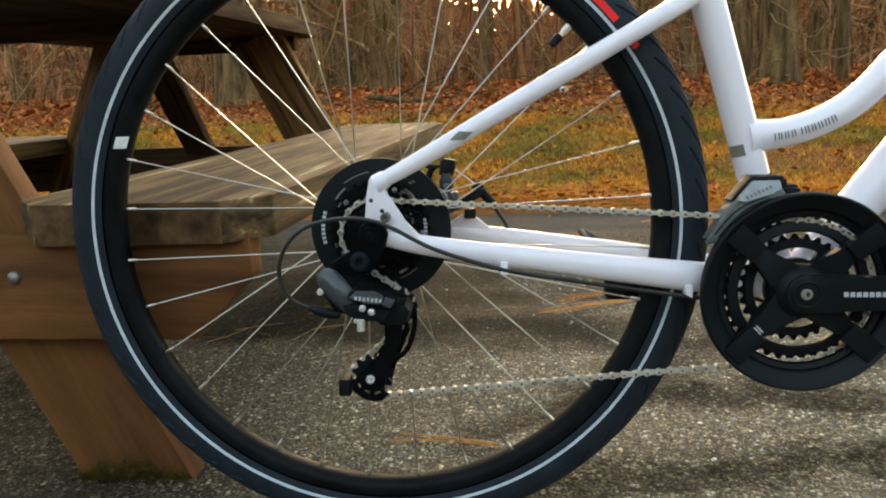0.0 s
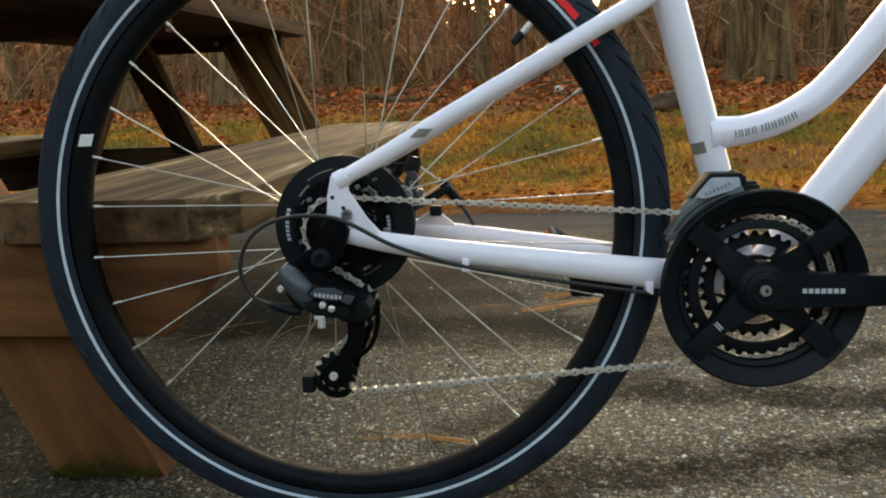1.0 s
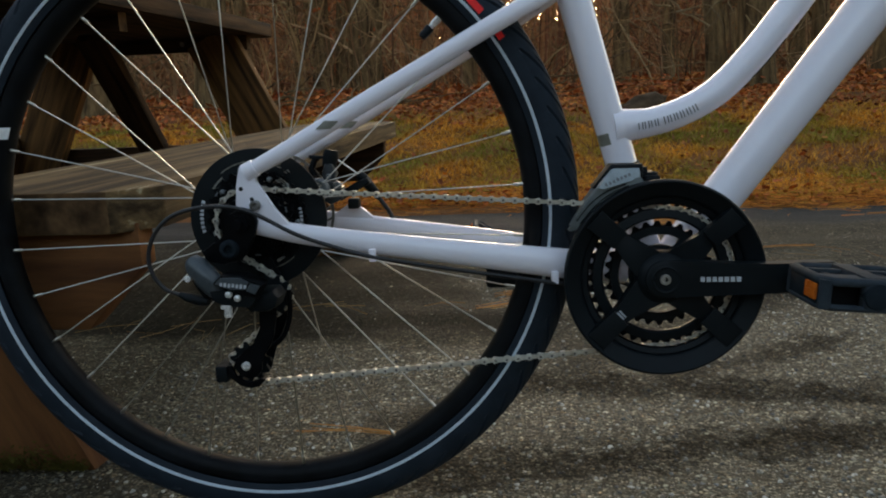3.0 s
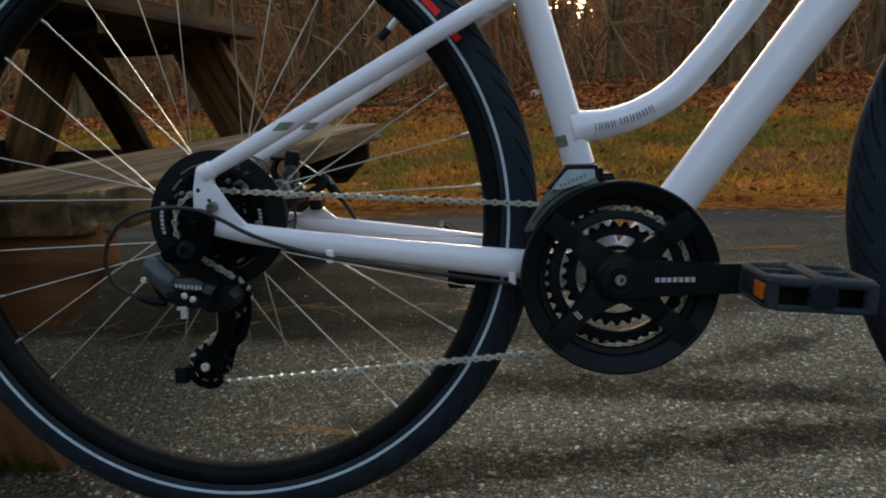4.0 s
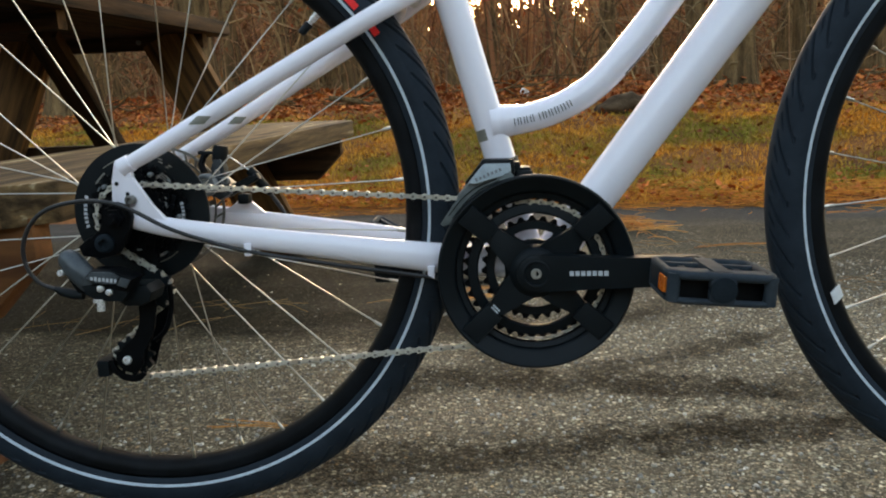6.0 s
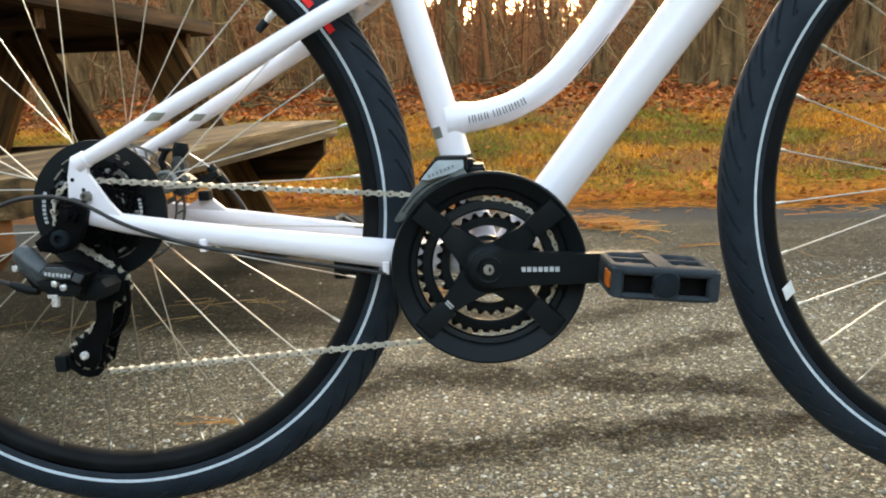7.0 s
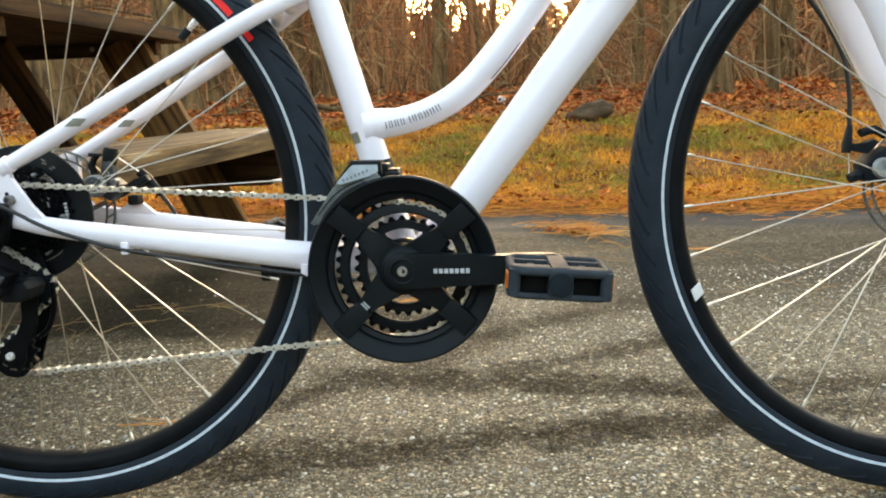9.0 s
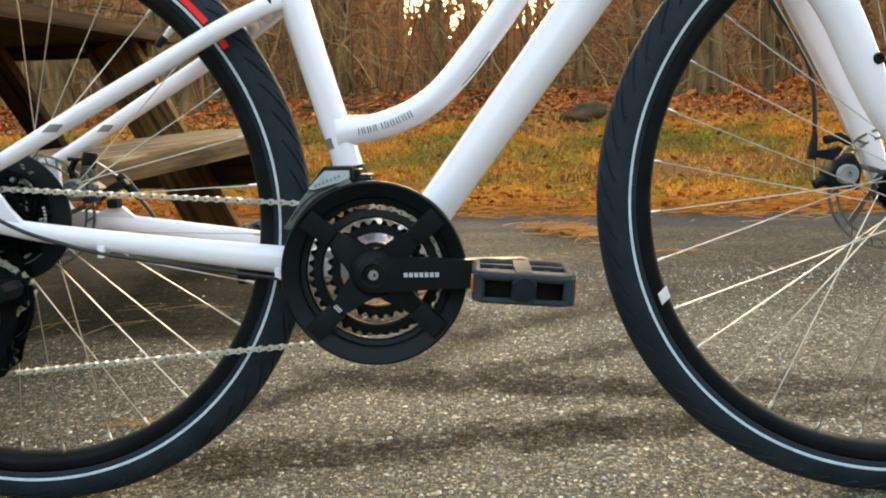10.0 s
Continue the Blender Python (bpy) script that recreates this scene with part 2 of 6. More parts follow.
    c = mix(calc("MAXIMUM", calc("MULTIPLY", calc("MULTIPLY", m1, m2), 0.86), m3), c, shaded_damp)
    # smoother dark seam coat along the lawn
    wob = n.new("ShaderNodeMath")
    wob.operation = "MULTIPLY_ADD"
    wob.inputs[1].default_value = 0.5
    l.new(noise_tex(2.5), wob.inputs[0])
    l.new(sep.outputs[1], wob.inputs[2])
    mr = n.new("ShaderNodeMapRange")
    mr.inputs["From Min"].default_value, mr.inputs["From Max"].default_value = 2.25, 2.4
    l.new(wob.outputs[0], mr.inputs["Value"])
    coat = n.new("ShaderNodeRGB")
    coat.outputs[0].default_value = (0.045, 0.045, 0.046, 1)
    half = n.new("ShaderNodeMath")
    half.operation = "MULTIPLY"
    half.inputs[1].default_value = 0.7
    l.new(mr.outputs[0], half.inputs[0])
    c = mix(half.outputs[0], c, coat.outputs[0])
    l.new(c, b.inputs["Base Color"])
    rgh = ramp(noise_tex(2.2, (0.45, 2.6, 1), 5, (3.1, 0.4, 0)), 0.45, 0.65, (0.85, 0.85, 0.85), (0.62, 0.62, 0.62))
    l.new(rgh, b.inputs["Roughness"])
    bp = n.new("ShaderNodeBump")
    bp.inputs["Strength"].default_value, bp.inputs["Distance"].default_value = 0.9, 0.0025
    bp.invert = True
    l.new(pebbles.outputs["Distance"], bp.inputs["Height"])
    bp2 = n.new("ShaderNodeBump")
    bp2.inputs["Strength"].default_value, bp2.inputs["Distance"].default_value = 0.7, 0.004
    l.new(noise_tex(60.0), bp2.inputs["Height"])
    l.new(bp.outputs[0], bp2.inputs["Normal"])
    l.new(bp2.outputs[0], b.inputs["Normal"])
    return m


WHITE = material("white_gloss_paint", (0.895, 0.855, 0.92), (0.91, 0.87, 0.935), 3, 0.22, coat=0.4, rough2=0.28, vary=0.02)
BLACK = material("black_plastic", (0.0022, 0.0046, 0.0062), (0.0034, 0.0068, 0.0088), 40, 0.46, rough2=0.58, spec=0.20)
DARK = material("dark_grey_plastic", (0.010, 0.0145, 0.0185), (0.017, 0.0235, 0.029), 40, 0.75, rough2=0.9, spec=0.06)
PEDALGREY = material("slate_pedal_plastic", (0.022, 0.030, 0.037), (0.038, 0.049, 0.058), 60, 0.65, rough2=0.8, spec=0.12)
STEELBLACK = material("black_steel", (0.0014, 0.0018, 0.0024), (0.0036, 0.0044, 0.0056), 60, 0.34, spec=0.09)
RUBBER = material("tyre_rubber", (0.0115, 0.0175, 0.025), (0.0195, 0.0285, 0.039), 30, 0.55, rough2=0.7, bump=0.0002, bump_scale=700, spec=0.15)
RIMBLACK = material("black_rim_paint", (0.0014, 0.0018, 0.0022), (0.0062, 0.0078, 0.0098), 30, 0.45, rough2=0.58, spec=0.13)
STRIPE = material("reflective_band", (0.50, 0.585, 0.65), (0.63, 0.71, 0.77), 90, 0.35, rough2=0.5)
STEEL = material("bright_steel", (0.72, 0.71, 0.69), (0.85, 0.84, 0.82), 120, 0.22, metal=0.5, rough2=0.34)
SPOKE = material("spoke_steel", (0.53, 0.485, 0.41), (0.60, 0.555, 0.48), 12, 0.27, metal=1.0, rough2=0.30, fine=20, vary=0.08)
CHAIN = material("chain_steel", (0.58, 0.55, 0.475), (0.76, 0.73, 0.645), 160, 0.32, metal=0.45, rough2=0.44)
TEETH = material("chainring_steel", (0.34, 0.32, 0.28), (0.52, 0.50, 0.45), 120, 0.36, metal=0.7, rough2=0.48)
GREYDECAL = material("grey_decal", (0.19, 0.18, 0.145), (0.25, 0.24, 0.20), 60, 0.4)
DECALDARK = material("dark_grey_print", (0.10, 0.10, 0.10), (0.15, 0.15, 0.15), 60, 0.4)
DERGREY = material("slate_grey_plastic", (0.042, 0.053, 0.061), (0.064, 0.077, 0.085), 50, 0.24, rough2=0.34, spec=0.5)
LETTER = material("pale_print", (0.45, 0.47, 0.49), (0.55, 0.57, 0.59), 90, 0.5)
RED = material("red_print", (0.90, 0.010, 0.010), (0.95, 0.016, 0.014), 80, 0.5)
AMBER = material("amber_reflector", (0.55, 0.11, 0.01), (0.72, 0.17, 0.02), 120, 0.2)
CABLE = material("black_cable_sleeve", (0.010, 0.010, 0.011), (0.018, 0.018, 0.02), 50, 0.4)
FDGREY = material("grey_cast_metal", (0.13, 0.145, 0.15), (0.21, 0.23, 0.235), 70, 0.42, metal=0.3, rough2=0.5)
FDCAGE = material("grey_steel_plate", (0.10, 0.118, 0.118), (0.175, 0.198, 0.198), 70, 0.4, metal=0.3, rough2=0.5)
FDLIGHT = material("pale_grey_cast_metal", (0.24, 0.275, 0.28), (0.34, 0.38, 0.385), 70, 0.42, metal=0.2, rough2=0.5)
ROTOR = material("dull_rotor_steel", (0.13, 0.12, 0.11), (0.22, 0.21, 0.19), 90, 0.4, metal=0.5, rough2=0.5)
CALGREY = material("blue_grey_cast_metal", (0.018, 0.023, 0.027), (0.04, 0.049, 0.055), 70, 0.45, metal=0.2, rough2=0.55)
WOOD = material("weathered_timber", (0.007, 0.0034, 0.0015), (0.090, 0.043, 0.017), 5.0, 0.78, bump=0.0018, bump_scale=22,
                stretch=(9, 0.7, 9), fine=30, vary=0.45, spec=0.2)
WOODTOP = material("greyed_timber", (0.042, 0.024, 0.010), (0.180, 0.112, 0.050), 5.5, 0.75, c3=(0.52, 0.425, 0.27), spread=(0.37, 0.63), bump=0.0024, bump_scale=24,
                   stretch=(8, 0.5, 8), fine=30, vary=0.5, spec=0.25)
WOODRED = material("stained_timber", (0.080, 0.028, 0.0088), (0.225, 0.089, 0.028), 3.2, 0.68, c3=(0.33, 0.150, 0.054), spread=(0.32, 0.72), bump=0.0010, bump_scale=22,
                   stretch=(6, 0.8, 6), fine=34, vary=0.30, spec=0.25)
WOODEND = material("end_grain", (0.028, 0.0145, 0.0065), (0.165, 0.090, 0.042), 26, 0.85, bump=0.002, bump_scale=60, fine=120, vary=0.45, spec=0.15)
WOODLEG = material("tan_grained_timber", (0.024, 0.0105, 0.0035), (0.225, 0.103, 0.031), 4.5, 0.75, c3=(0.35, 0.185, 0.062), spread=(0.30, 0.68), bump=0.0014, bump_scale=22,
                   stretch=(11, 0.7, 11), fine=34, vary=0.4, spec=0.2)
MOSS = material("green_moss", (0.085, 0.075, 0.016), (0.15, 0.125, 0.03), 30, 0.95, bump=0.002, bump_scale=300, spec=0.1)
ZINC = material("dull_zinc", (0.22, 0.205, 0.18), (0.36, 0.34, 0.30), 120, 0.42, metal=0.8, rough2=0.55)
ASPHALT = asphalt_material()
PEBBLE = pebble_material()
EARTH = material("leafy_earth", (0.080, 0.032, 0.012), (0.27, 0.105, 0.031), 3.0, 0.95, bump=0.02, bump_scale=18, fine=60, vary=0.5, spec=0.1)
GRASS = material("dry_grass", (0.255, 0.225, 0.026), (0.78, 0.325, 0.034), 1.9, 0.8, island=0.22, spec=0.2, spread=(0.40, 0.60))
LEAF = material("fallen_leaves", (0.22, 0.060, 0.015), (0.56, 0.170, 0.042), 2.0, 0.8, island=0.6, spec=0.2)
NEEDLE = material("pine_needles", (0.48, 0.185, 0.045), (0.72, 0.32, 0.095), 2.0, 0.65, island=0.35, spec=0.2)
STEM = material("dry_stems", (0.22, 0.125, 0.05), (0.42, 0.26, 0.12), 2.0, 0.7, island=0.35, spec=0.2)
STRAW = material("pine_straw", (0.46, 0.14, 0.02), (0.72, 0.27, 0.048), 2.0, 0.7, island=0.45, spec=0.15)
BARK = material("bark", (0.036, 0.021, 0.011), (0.26, 0.160, 0.074), 5, 0.95, bump=0.03, bump_scale=14, stretch=(2.6, 2.6, 0.5), fine=40, vary=0.45, spec=0.1)
TWIG = material("bare_twigs", (0.09, 0.048, 0.024), (0.37, 0.215, 0.105), 1.5, 0.9, island=0.65, spec=0.1)
VINE = material("pale_vine_bark", (0.13, 0.083, 0.042), (0.31, 0.205, 0.11), 6, 0.9, island=0.4, spec=0.1)
OAKLEAF = material("rusty_leaves", (0.20, 0.045, 0.012), (0.40, 0.115, 0.03), 2.0, 0.8, island=0.5, spec=0.15)
FARWOOD = material("far_stems", (0.17, 0.072, 0.034), (0.48, 0.210, 0.095), 0.4, 0.95, island=0.45, spec=0.1)
STONE = material("dark_stone", (0.018, 0.0125, 0.008), (0.125, 0.080, 0.048), 7, 0.9, bump=0.012, spec=0.08)
SCREENDARK = material("dark_sky_screen", (0.015, 0.014, 0.009), (0.06, 0.05, 0.03), 1.2, 0.95, bump=0.08, bump_scale=5, spec=0.1)
LITTER = material("white_plastic", (0.75, 0.75, 0.74), (0.82, 0.82, 0.81), 20, 0.4)


# ---- mesh helpers ----
def finish(name, bm, mat, angle=38):
    me = bpy.data.meshes.new(name)
    bmesh.ops.recalc_face_normals(bm, faces=bm.faces[:])
    bm.to_mesh(me)
    bm.free()
    me.materials.append(mat)
    me.polygons.foreach_set("use_smooth", [True] * len(me.polygons))
    me.set_sharp_from_angle(angle=radians(angle))
    return me


def part(name, bm, mat, parent, label="", at=None):
    ob = new(name, finish(name, bm, mat) if isinstance(bm, bmesh.types.BMesh) else bm)
    if at is not None:
        ob.matrix_basis = at
    ob.parent = parent
    if label:
        ob["label"] = label
    return ob


def thing(name, label, category, m=None, group="", kind=""):
    ob = tagged(new(name), label, category, group, kind)
    if m is not None:
        ob.matrix_world = m
    return ob


def spline(pts, per=8):
    """Smooth curve through the points (Catmull-Rom)."""
    p = [Vector(q) for q in pts]
    p = [p[0] * 2 - p[1]] + p + [p[-1] * 2 - p[-2]]
    out = []
    for i in range(1, len(p) - 2):
        a, b, c, d = p[i - 1], p[i], p[i + 1], p[i + 2]
        for k in range(per):
            t = k / per
            out.append(0.5 * (2 * b + (c - a) * t + (2 * a - 5 * b + 4 * c - d) * t * t + (3 * b - a - 3 * c + d) * t ** 3))
    out.append(p[-2])
    return out


def tube(bm, pts, rad, n=16, caps=True, flat=1.0):
    """A round (or flattened) tube along points; rad is one radius or one for each point."""
    pts = [Vector(p) for p in pts]
    if isinstance(rad, (int, float)):
        rad = [rad] * len(pts)
    elif len(rad) != len(pts):
        xs = np.linspace(0, 1, len(rad))
        rad = list(np.interp(np.linspace(0, 1, len(pts)), xs, rad))
    side = None
    rings = []
    for i, p in enumerate(pts):
        d = (pts[min(i + 1, len(pts) - 1)] - pts[max(i - 1, 0)]).normalized()
        if side is None:
            ref = Vector((0, 1, 0)) if abs(d.y) < 0.9 else Vector((1, 0, 0))
            side = (ref - d * ref.dot(d)).normalized()
        else:
            side = (side - d * side.dot(d)).normalized()
        up = d.cross(side)
        rings.append([bm.verts.new(p + (side * math.cos(a) * flat + up * math.sin(a)) * rad[i])
                      for a in [2 * math.pi * k / n for k in range(n)]])
    for r0, r1 in zip(rings, rings[1:]):
        for k in range(n):
            bm.faces.new((r0[k], r0[(k + 1) % n], r1[(k + 1) % n], r1[k]))
    if caps:
        bm.faces.new(rings[0][::-1])
        bm.faces.new(rings[-1])
    return bm


def lathe(bm, profile, centre, seg=96, closed=True, a0=0.0, a1=None):
    """Turns a profile of (radius, y) round the y axis through centre."""
    c = Vector(centre)
    full = a1 is None
    n = seg if full else seg + 1
    rings = []
    for i in range(n):
        a = 2 * math.pi * i / seg if full else a0 + (a1 - a0) * i / seg
        rings.append([bm.verts.new(c + Vector((r * math.cos(a), y, r * math.sin(a)))) for r, y in profile])
    m = len(profile)
    for i in range(n if full else n - 1):
        r0, r1 = rings[i], rings[(i + 1) % n]
        for k in range(m if closed else m - 1):
            bm.faces.new((r0[k], r0[(k + 1) % m], r1[(k + 1) % m], r1[k]))
    if not full and closed:
        bm.faces.new(rings[0])
        bm.faces.new(rings[-1][::-1])
    return bm


def box(bm, lo, hi, bevel=0.0, m=None, seg=2):
    lo, hi = Vector(lo), Vector(hi)
    r = bmesh.ops.create_cube(bm, size=1.0, matrix=Matrix.Translation((lo + hi) / 2) @ Matrix.Diagonal((*(hi - lo), 1)))
    if bevel:
        es = list({e for v in r["verts"] for e in v.link_edges})
        r2 = bmesh.ops.bevel(bm, geom=es, offset=bevel, segments=seg, profile=0.6, affect="EDGES")
        vs = list({v for f in r2["faces"] for v in f.verts} | {v for v in r["verts"] if v.is_valid})
    else:
        vs = r["verts"]
    if m is not None:
        bmesh.ops.transform(bm, matrix=m, verts=vs)
    return bm


def plate(bm, outline, y0, y1, bevel=0.0, m=None):
    """A flat plate: outline of (x, z) given thickness from y0 to y1, edges rounded."""
    a = [bm.verts.new((x, y0, z)) for x, z in outline]
    b = [bm.verts.new((x, y1, z)) for x, z in outline]
    f0, f1 = bm.faces.new(a), bm.faces.new(b[::-1])
    n = len(a)
    for i in range(n):
        bm.faces.new((a[i], b[i], b[(i + 1) % n], a[(i + 1) % n]))
    vs = a + b
    if bevel:
        es = list(set(f0.edges) | set(f1.edges))
        r = bmesh.ops.bevel(bm, geom=es, offset=bevel, segments=2, profile=0.6, affect="EDGES")
        vs = list({v for f in r["faces"] for v in f.verts} | {v for v in vs if v.is_valid})
    if m is not None:
        bmesh.ops.transform(bm, matrix=m, verts=vs)
    return bm


def bolt(bm, c, r, y0, y1, socket=True):
    """A round bolt head, axis y, its face at y0 (the nearer, smaller y), with a socket."""
    e = min(r * 0.25, abs(y1 - y0) * 0.4)
    prof = [(r, y1), (r, y0 + e), (r - e, y0)]
    if socket:
        prof += [(r * 0.5, y0), (r * 0.45, y0 + r * 0.5), (0.0001, y0 + r * 0.55)]
    else:
        prof += [(r * 0.4, y0 - e * 0.4), (0.0001, y0 - e * 0.5)]
    lathe(bm, prof, (c[0], 0, c[1]), 24, closed=False)
    return bm


def B():
    return bmesh.new()


def mesh_from(name, verts, faces, mat, smooth=False):
    me = bpy.data.meshes.new(name)
    me.from_pydata(verts, [], faces)
    me.materials.append(mat)
    if smooth:
        me.polygons.foreach_set("use_smooth", [True] * len(me.polygons))
    return me


def stuff(name, verts, faces, mat, label, category, smooth=False):
    return tagged(new(name, mesh_from(name, verts, faces, mat, smooth)), label, category, kind="stuff")


# ---- ground ----
GROUND_Y = [-40, 2.62, 2.7, 3.3, 4.0, 4.7, 5.5, 7.5, 10, 15, 25, 60, 300]
GROUND_Z = [-0.006, -0.006, 0.010, 0.055, 0.19, 0.34, 0.44, 0.54, 0.64, 0.80, 1.05, 1.6, 2.0]


def lawn_edge(x):
    """Where the asphalt ends, a slightly crooked line."""
    return 2.72 - 0.13 * x + 0.035 * math.sin(x * 3.1) + 0.02 * math.sin(x * 9.7 + 1)


def ground_z(x, y):
    s = y + 0.10 * (x - 0.6)
    z = float(np.interp(s, GROUND_Y, GROUND_Z))
    if s > 2.7:
        k = min(1, (s - 2.7) / 2)
        z += k * 0.05 * noise.noise(Vector((x * 0.7, y * 0.7, 0))) + k * 0.02 * noise.noise(Vector((x * 3, y * 3, 4)))
    return z


def build_ground():
    xs = [-300, -120, -60, -30] + [-15 + 0.5 * i for i in range(61)] + [30, 60, 120, 300]
    ys = [1.2, 1.6, 2.0, 2.2, 2.5] + [2.6 + 0.1 * i for i in range(34)] + [6.2, 6.6, 7, 7.5, 8, 9, 10, 11, 12, 14, 16, 19, 22, 25, 30, 40, 60, 100, 300]
    v = [(x, y, -0.03 if y < 2.55 else ground_z(x, y) + (0.006 if 2.55 < y < 2.9 else 0)) for y in ys for x in xs]
    w = len(xs)
    f = [(j * w + i, j * w + i + 1, (j + 1) * w + i + 1, (j + 1) * w + i) for j in range(len(ys) - 1) for i in range(w - 1)]
    tagged(new("ground", mesh_from("ground", v, f, EARTH, True)),
           "leaf-strewn brown earth bank rising into the wood", "ground", kind="structure")
    # asphalt sheet with a crooked far edge, 3 cm thick
    xs = [-300, -60, -20] + [-6 + 0.1 * i for i in range(141)] + [20, 60, 300]
    v, f = [], []
    for x in xs:
        e = lawn_edge(min(max(x, -6), 8)) if -20 < x < 20 else 2.7
        v += [(x, -300, -0.006), (x, -3, -0.006), (x, 1.5, -0.006), (x, e, -0.006), (x, e + 0.01, -0.05)]
    for i in range(len(xs) - 1):
        for k in range(4):
            a = i * 5 + k
            f.append((a, a + 5, a + 6, a + 1))
    tagged(new("pavement", mesh_from("pavement", v, f, ASPHALT)),
           "worn grey asphalt with pale pebbles and damp streaks", "pavement", kind="structure")


build_ground()

# an unseen tree-like screen added behind the camera to hide the low sky there
def sky_screen():
    v, f = [], []
    na, nz = 72, 14
    for i in range(na + 1):
        a = radians(170 + 200 * i / na)
        top = 6.2 + 1.6 * noise.noise(Vector((i * 0.45, 0, 0))) + 1.0 * noise.noise(Vector((i * 1.7, 3, 0)))
        for k in range(nz + 1):
            h = k / nz
            r = 15 + 3.0 * h * h + 1.3 * noise.noise(Vector((i * 0.8, k * 0.9, 7)))
            v.append((0.4 + r * math.cos(a), r * math.sin(a), -0.1 + top * h))
    for i in range(na):
        for k in range(nz):
            b = i * (nz + 1) + k
            f.append((b, b + nz + 1, b + nz + 2, b + 1))
    tagged(new("backdrop", mesh_from("backdrop", v, f, SCREENDARK)), "added dark tree-like screen behind the camera, out of view", "trees", kind="structure")


sky_screen()

# ---- bicycle: x forward, y away from the camera, z up, leaning slightly ----
LEANING = 1.315
HUB_R, HUB_F = Vector((0.004, 0, 0.365)), Vector((1.089, 0, 0.365))
BB = (0.4575, 0.2942)
bicycle = thing("bicycle", "white step-through city bicycle with black tyres, standing on asphalt", "bicycle",
                Matrix.Rotation(radians(-LEANING), 4, "X"))


def tyre_mesh():
    """Tyre with slanted sipes cut into both shoulders of its tread; its columns of faces follow the slant."""
    cells, per, rc, hh, hw = 64, 16, 0.345, 0.0265, 0.0215
    seg = cells * per
    prof = [-128, -120, -110, -100, -90, -80, -74, -70, -65, -60, -54, -48, -42, -36, -30, -24, -19, -17, -12, -6, 0]
    prof = prof + [-q for q in prof[-2::-1]]
    verts, faces = [], []
    for i in range(seg):
        c = i % per
        for q in prof:
            aq = abs(q)
            shear = (min(max(aq, 18), 66) - 18) / 48 * 1.25 / cells * 2 * math.pi
            a = 2 * math.pi * i / seg + shear + (math.pi / cells if q > 0 else 0) * min(1, aq / 18)
            cut = 0.0
            if (18 < aq < 66 and c in (0, 1, 2)) or (18 < aq < 33 and c in (8, 9)):
                cut = 0.0034
            if 69 < aq < 79:
                cut = 0.0006
            r = rc + (hh - cut) * math.cos(radians(q))
            verts.append((r * math.cos(a), (hw - cut * 0.6) * math.sin(radians(q)), r * math.sin(a)))
    m = len(prof)
    for i in range(seg):
        j = (i + 1) % seg
        for k in range(m - 1):
            faces.append((i * m + k, i * m + k + 1, j * m + k + 1, j * m + k))
    me = mesh_from("tyre", verts, faces, RUBBER, True)
    me.set_sharp_from_angle(angle=radians(24))
    return me


TYRE = tyre_mesh()


def rim_bm():
    bm = B()
    return lathe(bm, [(0.3300, -0.0125), (0.3275, -0.0150), (0.321, -0.0155), (0.314, -0.0135), (0.3095, -0.008), (0.3085, 0),
                      (0.3095, 0.008), (0.314, 0.0135), (0.321, 0.0155), (0.3275, 0.0150), (0.3300, 0.0125), (0.3215, 0.009), (0.3215, -0.009)],
                 (0, 0, 0), 144)


